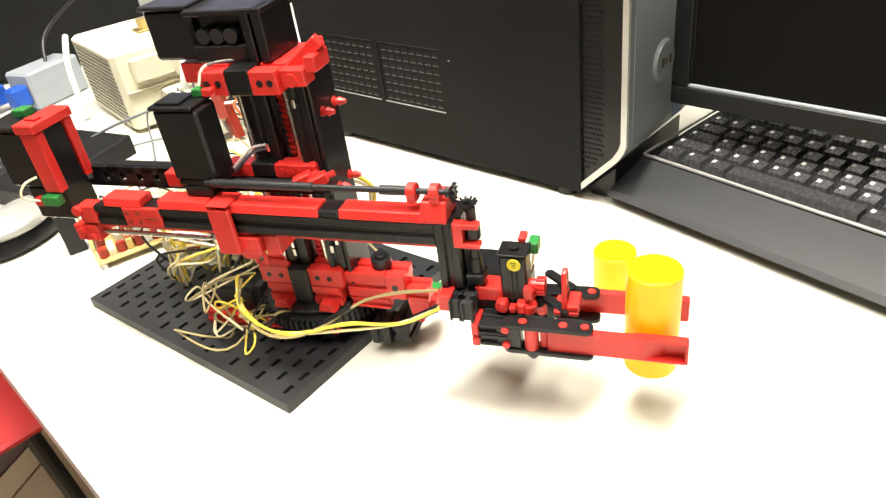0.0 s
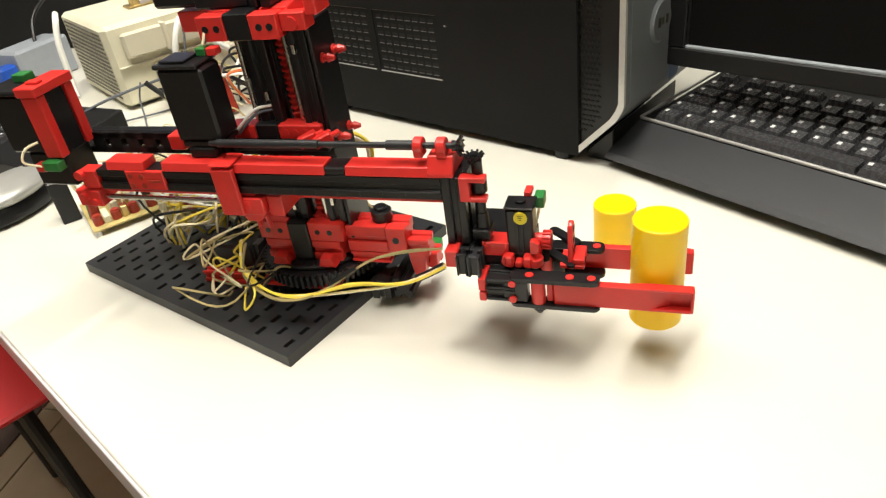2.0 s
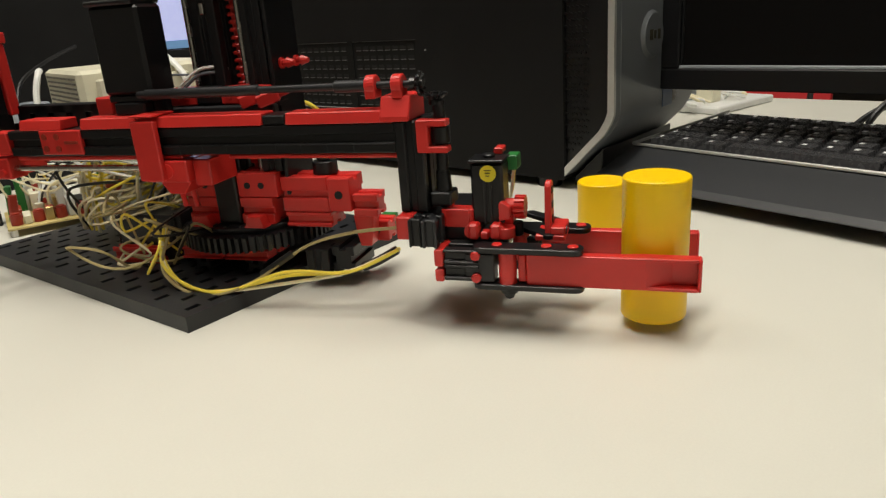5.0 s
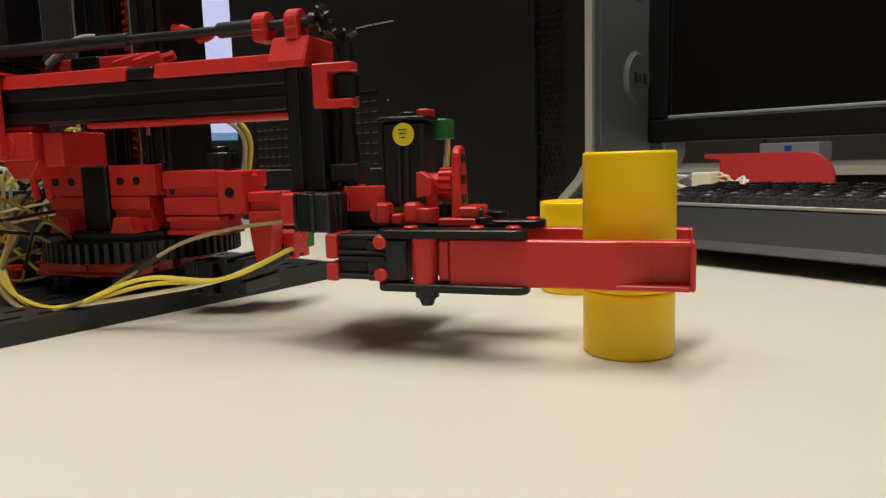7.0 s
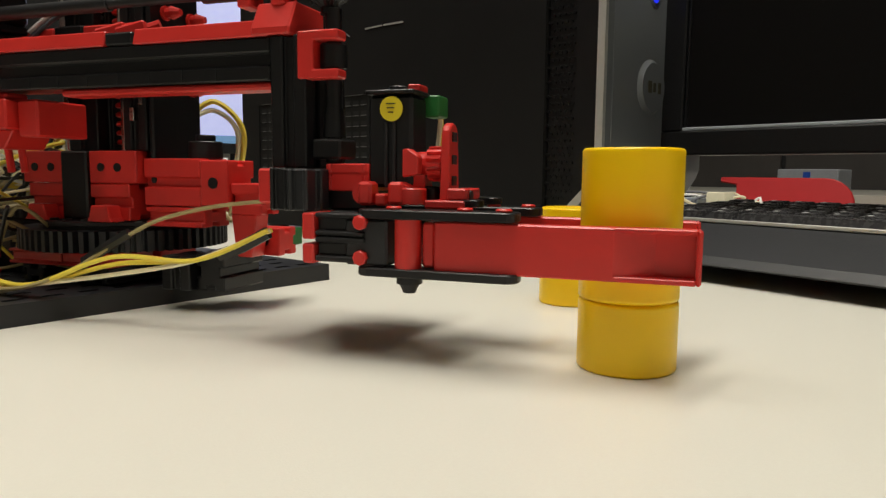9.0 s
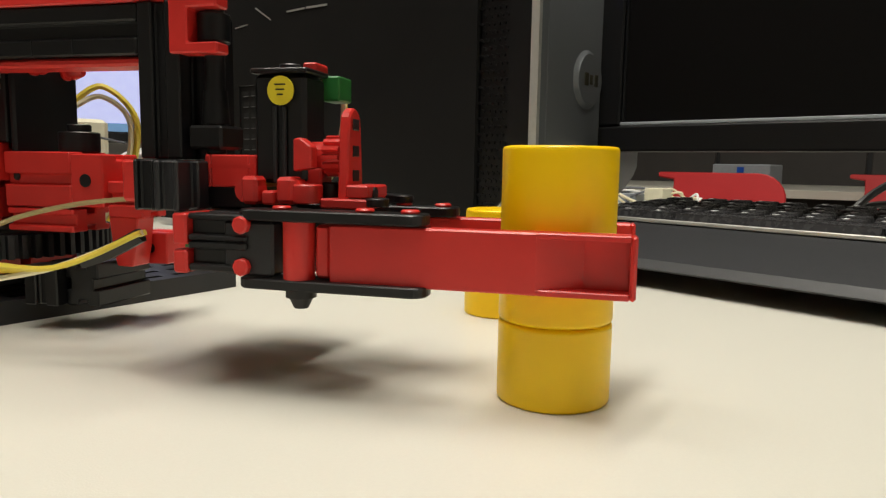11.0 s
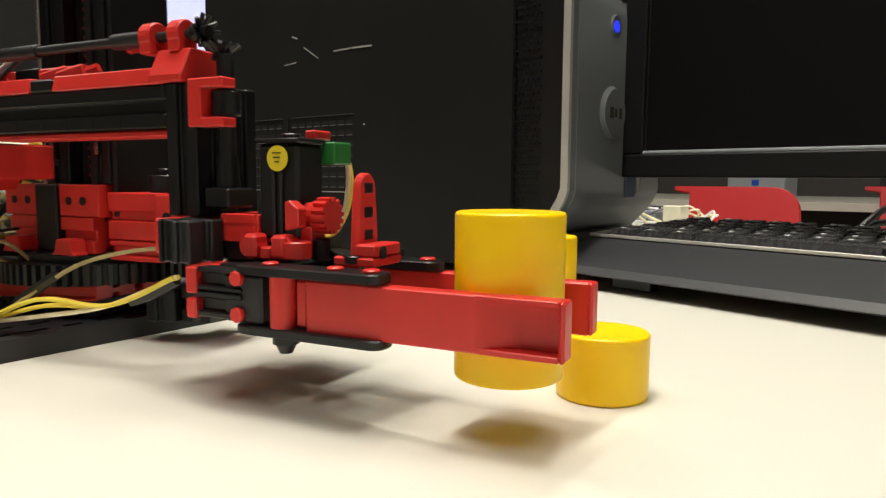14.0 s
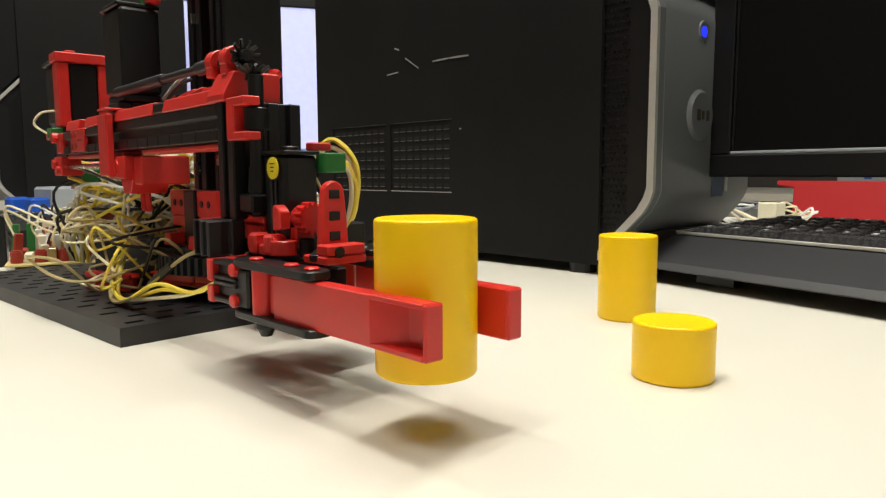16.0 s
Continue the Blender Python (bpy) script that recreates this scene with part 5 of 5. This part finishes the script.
for pts, mat, r in (
    ([(0.10, -0.02, 0.105), (0.085, -0.03, 0.09), (0.075, -0.028, 0.055), (0.085, -0.02, 0.022), (0.10, -0.03, 0.004)], WIRE_WHITE, 0.0042),
    ([(0.12, 0.02, 0.125), (0.125, -0.025, 0.10), (0.13, -0.03, 0.07), (0.15, -0.03, 0.05)], WIRE_WHITE, 0.0042),
    ([(-0.004, 0.19, 0.112), (-0.012, 0.165, 0.108), (-0.022, 0.155, 0.08), (-0.026, 0.150, 0.04), (-0.03, 0.14, 0.003)], WIRE_WHITE, 0.0045),
    ([(0.20, -0.02, 0.085), (0.10, -0.05, 0.10), (0.085, -0.055, 0.085), (0.07, -0.06, 0.03), (0.06, -0.07, 0.004)], WIRE_GREY, 0.0014),
    ([(0.11, -0.06, 0.055), (0.05, -0.05, 0.045), (0.0, -0.04, 0.04), (-0.05, -0.02, 0.028), (-0.11, 0.0, 0.004)], WIRE_GREY, 0.0018),
    ([(0.02, -0.045, 0.045), (0.03, -0.055, 0.030), (0.045, -0.07, 0.012), (0.07, -0.08, 0.003)], WIRE_BLACK, 0.0035),
    ([(-0.10, 0.02, 0.002), (-0.04, -0.03, 0.004), (0.02, -0.05, 0.003), (0.06, -0.05, 0.002)], WIRE_GREY, 0.0012),
    ([(-0.02, -0.12, 0.002), (0.0, -0.06, 0.006), (0.01, -0.03, 0.022), (0.015, -0.04, 0.045)], WIRE_GREY, 0.0012),
    ([(0.02, -0.14, 0.002), (0.03, -0.09, 0.006), (0.05, -0.05, 0.03), (0.06, -0.045, 0.06)], WIRE_GREY, 0.0012),
    ([(-0.03, 0.30, 0.04), (-0.01, 0.33, 0.09), (0.04, 0.36, 0.12), (0.10, 0.40, 0.14)], WIRE_BLACK, 0.003)):
    tagged(wire("cable", mat, None, [on_supply(*p) for p in pts], r, 8), "thin loose cable across the table clutter", "cable", "loose cables")


def connector_heap():
    """White connectors and coloured wires heaped in front of the power supply."""
    heap = tagged(empty("connector_heap", SUPPLY_AT @ pose(0.10, -0.10, 0)), "heap of white connectors with orange and yellow wires", "wires")
    for k in range(16):
        bm = bmesh.new()
        w, d, h = rng.uniform(0.006, 0.012), rng.uniform(0.006, 0.010), rng.uniform(0.012, 0.024)
        box(bm, -w, w, -d, d, -h, h, 0.0015, pose(rng.uniform(-0.06, 0.13), rng.uniform(-0.05, 0.05), 0.013 + 0.05 * rng.random(), rng.uniform(-35, 35), rng.uniform(-35, 35), rng.uniform(0, 180)))
        part("connector", bm, rng.choice([WHITE_PLASTIC, WHITE_PLASTIC, CREAM, COMPONENT_RED]), heap)
    for k in range(34):
        a, b = rng.uniform(-0.05, 0.13), rng.uniform(-0.05, 0.04)
        pts = [(a, b, 0.002)] + [(a + rng.uniform(-0.04, 0.04), b + rng.uniform(-0.04, 0.04), rng.uniform(0.015, 0.06)) for j in range(3)] + [(a + 0.03, b - 0.03, 0.003)]
        wire("loose_wire", rng.choice([WIRE_WHITE, WIRE_CREAM, WIRE_WHITE, WIRE_ORANGE, WIRE_OLIVE, WIRE_BLACK]), heap, pts, 0.0018)


WIRE_ORANGE = material("orange_wire", (0.75, 0.16, 0.03), 0.4)
connector_heap()


# ---- red chairs ----
def chair(m, label, half=0.20):
    thing = tagged(empty("red_chair", m), label, "chair", "red chairs")
    bm = bmesh.new()
    prism(bm, rounded(-0.21, 0.21, -0.20, 0.20, 0.016), -0.012, 0.0, "z", bev=0.004)
    part("seat", bm, RED_CHAIR, thing, smooth=True)
    bm = bmesh.new()
    t = bmesh.new()
    out = [(-half + 0.012, 0.0), (half + 0.008, 0.0), (half + 0.004, 0.10)]
    out += [(half - 0.07 + 0.07 * math.cos(k * math.pi / 12), 0.13 + 0.07 * math.sin(k * math.pi / 12)) for k in range(7)]
    out += [(-half - 0.045, 0.20), (-half - 0.045, 0.186), (-half, 0.180)]
    prism(t, out, -0.006, 0.006, "y", bev=0.003)
    merge(bm, t, Matrix.Translation((0, 0.23, 0.14)) @ pose(0, 0, 0, -12, 0, 0))
    part("backrest", bm, RED_CHAIR, thing, smooth=True)
    for x in (-0.17, 0.17):
        for y in (-0.16, 0.19):
            bm = bmesh.new()
            tube(bm, (x, y, -0.012), (x * 1.1, y * 1.15, FLOOR_Z - m.translation.z), 0.011, n=12)
            part("leg", bm, CHAIR_LEG, thing)
    for x in (-0.7 * half, 0.7 * half):
        bm = bmesh.new()
        tube(bm, (x, 0.19, -0.01), (x, 0.245, 0.20), 0.010, n=12)
        part("back_post", bm, CHAIR_LEG, thing)
    return thing


chair(pose(-0.19, 0.768, -0.28, 0, 0, -7), "red plastic chair pushed beside the table")
chair(pose(1.62, 0.15, -0.28, 0, 0, -96), "red plastic chair beyond the table", 0.145)
chair(pose(2.25, -0.30, -0.28, 0, 0, -100), "red plastic chair beyond the table")

# ---- clutter on the table behind the monitor ----
def clutter():
    box_thing = tagged(empty("grey_case", pose(2.62, 0.24, 0, 0, 0, -7)), "pale grey case with a small blue mark on the far table", "case")
    bm = bmesh.new()
    box(bm, 0, 0.15, -0.10, 0.10, 0, 0.085, 0.004)
    part("case", bm, GREY_BOX, box_thing)
    bm = bmesh.new()
    box(bm, -0.004, -0.0003, -0.012, 0.012, 0.055, 0.075, 0.001)
    part("mark", bm, BLUE, box_thing)
    board = tagged(empty("parts_tray", pose(0.80, 0.10, 0, 0, 0, -15)), "white tray heaped with wires and small parts", "tray")
    bm = bmesh.new()
    box(bm, 0, 0.14, -0.16, 0.02, 0, 0.010, 0.002)
    part("tray", bm, WHITE_PLASTIC, board)
    for k in range(26):
        a, b = rng.uniform(0.0, 0.12), rng.uniform(-0.13, 0.02)
        wire("loose_wire", rng.choice([WIRE_CREAM, WIRE_WHITE, WIRE_WHITE, WIRE_OLIVE, WIRE_GREY]), board, [(a, b, 0.012)] + [(a + rng.uniform(-0.03, 0.03), b + rng.uniform(-0.03, 0.03), rng.uniform(0.012, 0.042)) for j in range(3)] + [(a + 0.02, b - 0.02, 0.012)], 0.0016)
    for k in range(6):
        bm = bmesh.new()
        a, b = rng.uniform(0.0, 0.1), rng.uniform(-0.13, 0.0)
        box(bm, a, a + 0.02, b, b + 0.026, 0.010, rng.uniform(0.02, 0.05), 0.001)
        part("small_part", bm, rng.choice([WHITE_PLASTIC, GREY_BOX, GREY_BLACK, CREAM]), board)
    for pts in ([(0.66, -0.34, 0.16), (0.64, -0.31, 0.085), (0.62, -0.26, 0.048), (0.60, -0.24, 0.020), (0.62, -0.25, 0.004)], [(0.66, -0.36, 0.15), (0.64, -0.33, 0.07), (0.62, -0.31, 0.030), (0.63, -0.29, 0.004)], [(0.70, -0.36, 0.05), (0.66, -0.30, 0.040), (0.62, -0.25, 0.035), (0.60, -0.22, 0.012), (0.62, -0.20, 0.004)]):
        tagged(wire("cable", WIRE_BLACK, None, pts, 0.0032, 8), "black cable hanging behind the monitor", "cable", "loose cables")
    screen = tagged(empty("dark_cabinet", pose(3.65, -1.4, -0.74, 0, 0, 0)), "dark cupboard standing against the far side", "cabinet")
    bm = bmesh.new()
    box(bm, 0, 0.45, 0, 2.6, 0, 1.9, 0.004)
    part("carcass", bm, GREY_BLACK, screen)
    for k in range(4):
        bm = bmesh.new()
        box(bm, -0.02, -0.002, 0.01 + k * 0.65, 0.64 + k * 0.65, 0.06, 1.86, 0.004)
        part("door", bm, CABINET, screen)


CABINET = material("dark_laminate", (0.05, 0.045, 0.042), 0.5, noise_scale=12, vary=0.2)
clutter()

# floor tiles near the table
T = 0.30
tile_mesh = {}
for mat_name, mat in (("light", TILE), ("dark", TILE_DARK)):
    b = bmesh.new()
    box(b, 0.002, T - 0.002, 0.002, T - 0.002, 0, 0.006, 0.0012)
    mm = bpy.data.meshes.new("floor_tile")
    b.to_mesh(mm)
    b.free()
    mm.materials.append(mat)
    tile_mesh[mat_name] = mm
for i in range(-7, 9):
    for j in range(-3, 14):
        spot = pose(-0.05, 0.05, 0, 0, 0, 24) @ pose(i * T, j * T, FLOOR_Z - 0.0042)
        if not (-3.15 < spot.translation.x < 3.85 and -2.55 < spot.translation.y < 4.75):
            continue
        ob = new("floor_tile", tile_mesh["dark" if (j % 4 == 0) else "light"])
        ob.parent = floor
        ob.matrix_basis = spot

# a narrow brown band let into the light tiles
b = bmesh.new()
box(b, 0.002, T - 0.002, 0.0, 0.085, 0, 0.006, 0.0012)
band = bpy.data.meshes.new("floor_tile")
b.to_mesh(band)
b.free()
band.materials.append(TILE_DARK)
for i in range(-7, 9):
    ob = new("floor_tile", band)
    ob.parent = floor
    ob.matrix_basis = pose(-0.05, 0.05, 0, 0, 0, 24) @ pose(i * T, 3.22 * T, FLOOR_Z)


# ---- what moves ----
ARM_ROWS = [
    (0.0, 0.0, 0.0, 0.001), (0.5, 0.09, -0.0004, 0.0017), (1.0, 0.2, -0.0012, 0.0019), (1.5, 0.2, -0.0050, 0.0021), (2.0, 0.25, -0.0083, 0.0023),
    (2.5, 0.33, -0.0122, 0.0027), (3.0, 0.38, -0.0164, 0.0031), (3.5, 0.45, -0.0207, 0.0034), (4.0, 0.40, -0.0247, 0.0035), (4.5, 0.25, -0.0289, 0.0036),
    (4.7, 0.2, -0.0306, 0.0037), (5.3, 0.05, -0.0352, 0.0040), (5.7, 0.0, -0.0380, 0.0041), (6.1, -0.05, -0.0378, 0.0043), (6.6, -0.15, -0.0350, 0.0046), (7.0, -0.25, -0.0329, 0.0050),
    (7.5, -0.35, -0.0312, 0.0058), (8.0, -0.35, -0.0302, 0.0060), (8.5, -0.25, -0.0294, 0.0053), (9.0, 0.0, -0.0282, 0.0046), (9.5, 0.18, -0.0275, 0.0036),
    (10.0, 0.26, -0.0271, 0.0040), (11.2, 0.3, -0.0264, 0.0040), (11.8, 0.33, -0.0260, 0.0039), (12.3, 0.4, -0.0234, 0.0038), (12.5, 0.3, -0.0231, 0.0038), (12.8, -0.5, -0.0231, 0.0036), (13.0, -1.39, -0.0235, 0.0033), (13.25, -3.4, -0.0254, 0.0020),
    (13.5, -5.93, -0.0278, 0.0001), (14.0, -10.7, -0.0308, -0.0040), (14.5, -16.5, -0.0302, -0.0068), (15.0, -21.65, -0.0297, -0.0085), (15.5, -23.52, -0.0294, -0.0141), (16.0, -23.69, -0.0294, -0.0168),
]
GRIP_X, GRIP_Y, GRIP_Z = 0.2475, -0.0532, 0.0435
ARM_DROP, TOWER_DROP = -0.0055, -0.0040


def arm_pose(a, h, e):
    return pose(0, 0, 0, 0, 0, a) @ pose(e, 0, h + ARM_DROP)


# how much further the beam has swung and slid than the gripper under it
SWING = [(0.0, 0.0, 0.0), (13.25, 0.0, 0.0), (14.0, 0.0, -0.002), (14.5, -0.2, -0.002), (15.0, -0.8, 0.001), (15.5, -1.6, 0.009), (16.0, -2.0, 0.014)]


def swing(t):
    for (t0, a0, e0), (t1, a1, e1) in zip(SWING, SWING[1:]):
        if t <= t1:
            f = (t - t0) / (t1 - t0)
            return a0 + f * (a1 - a0), e0 + f * (e1 - e0)
    return SWING[-1][1:]


def motions():
    beam = [(t, a + swing(t)[0], h, e + swing(t)[1]) for t, a, h, e in ARM_ROWS]
    walk(arm, [(t, arm_pose(a, h, e) @ pose(-0.0058, 0.007, 0)) for t, a, h, e in beam])
    walk(gripper, [(t, arm_pose(a, h, e)) for t, a, h, e in ARM_ROWS])
    walk(tower, [(t, pose(0, 0, TOWER_DROP, 0, 0, a)) for t, a, h, e in beam])
    set_down, lifted, slip = 5.7, 11.8, -0.0020
    rows = {t: ROBOT_AT @ arm_pose(a, h, e) for t, a, h, e in ARM_ROWS}
    held = rows[set_down] @ pose(GRIP_X, GRIP_Y, GRIP_Z)
    rest = Matrix.Translation((held.translation.x, held.translation.y, 0)) @ held.to_3x3().to_4x4()
    grip = rows[lifted].inverted() @ rest @ pose(-0.0015, slip, SHORT)
    tall, short = [], []
    for t, a, h, e in ARM_ROWS:
        stack = rows[t] @ pose(GRIP_X, GRIP_Y, GRIP_Z)
        short.append((t, stack if t < set_down else rest))
        tall.append((t, stack @ pose(0, 0, SHORT) if t < set_down else rest @ pose(0, 0, SHORT) if t < lifted else rows[t] @ grip))
    walk(far_finger, [(0.0, pose(0, 0, 0)), (10.2, pose(0, 0, 0)), (11.2, pose(0, 0, 0)), (11.8, pose(-0.002, slip - 0.002, 0)), (16.0, pose(-0.002, slip - 0.002, 0))])
    walk(rack, [(0.0, pose(0.010, 0, 0)), (5.3, pose(0.010, 0, 0)), (5.8, pose(0.008, 0, 0)), (6.4, pose(0, 0, 0)), (11.0, pose(0, 0, 0)), (11.9, pose(0.010, 0, 0)), (16.0, pose(0.010, 0, 0))])
    for ob in (slide_clip, slide_block, rear_slide):
        walk(ob, [(t, pose(0.0036 - e, 0, 0)) for t, a, h, e in beam])
    walk(short_cylinder, short)
    walk(tall_cylinder, tall)


motions()
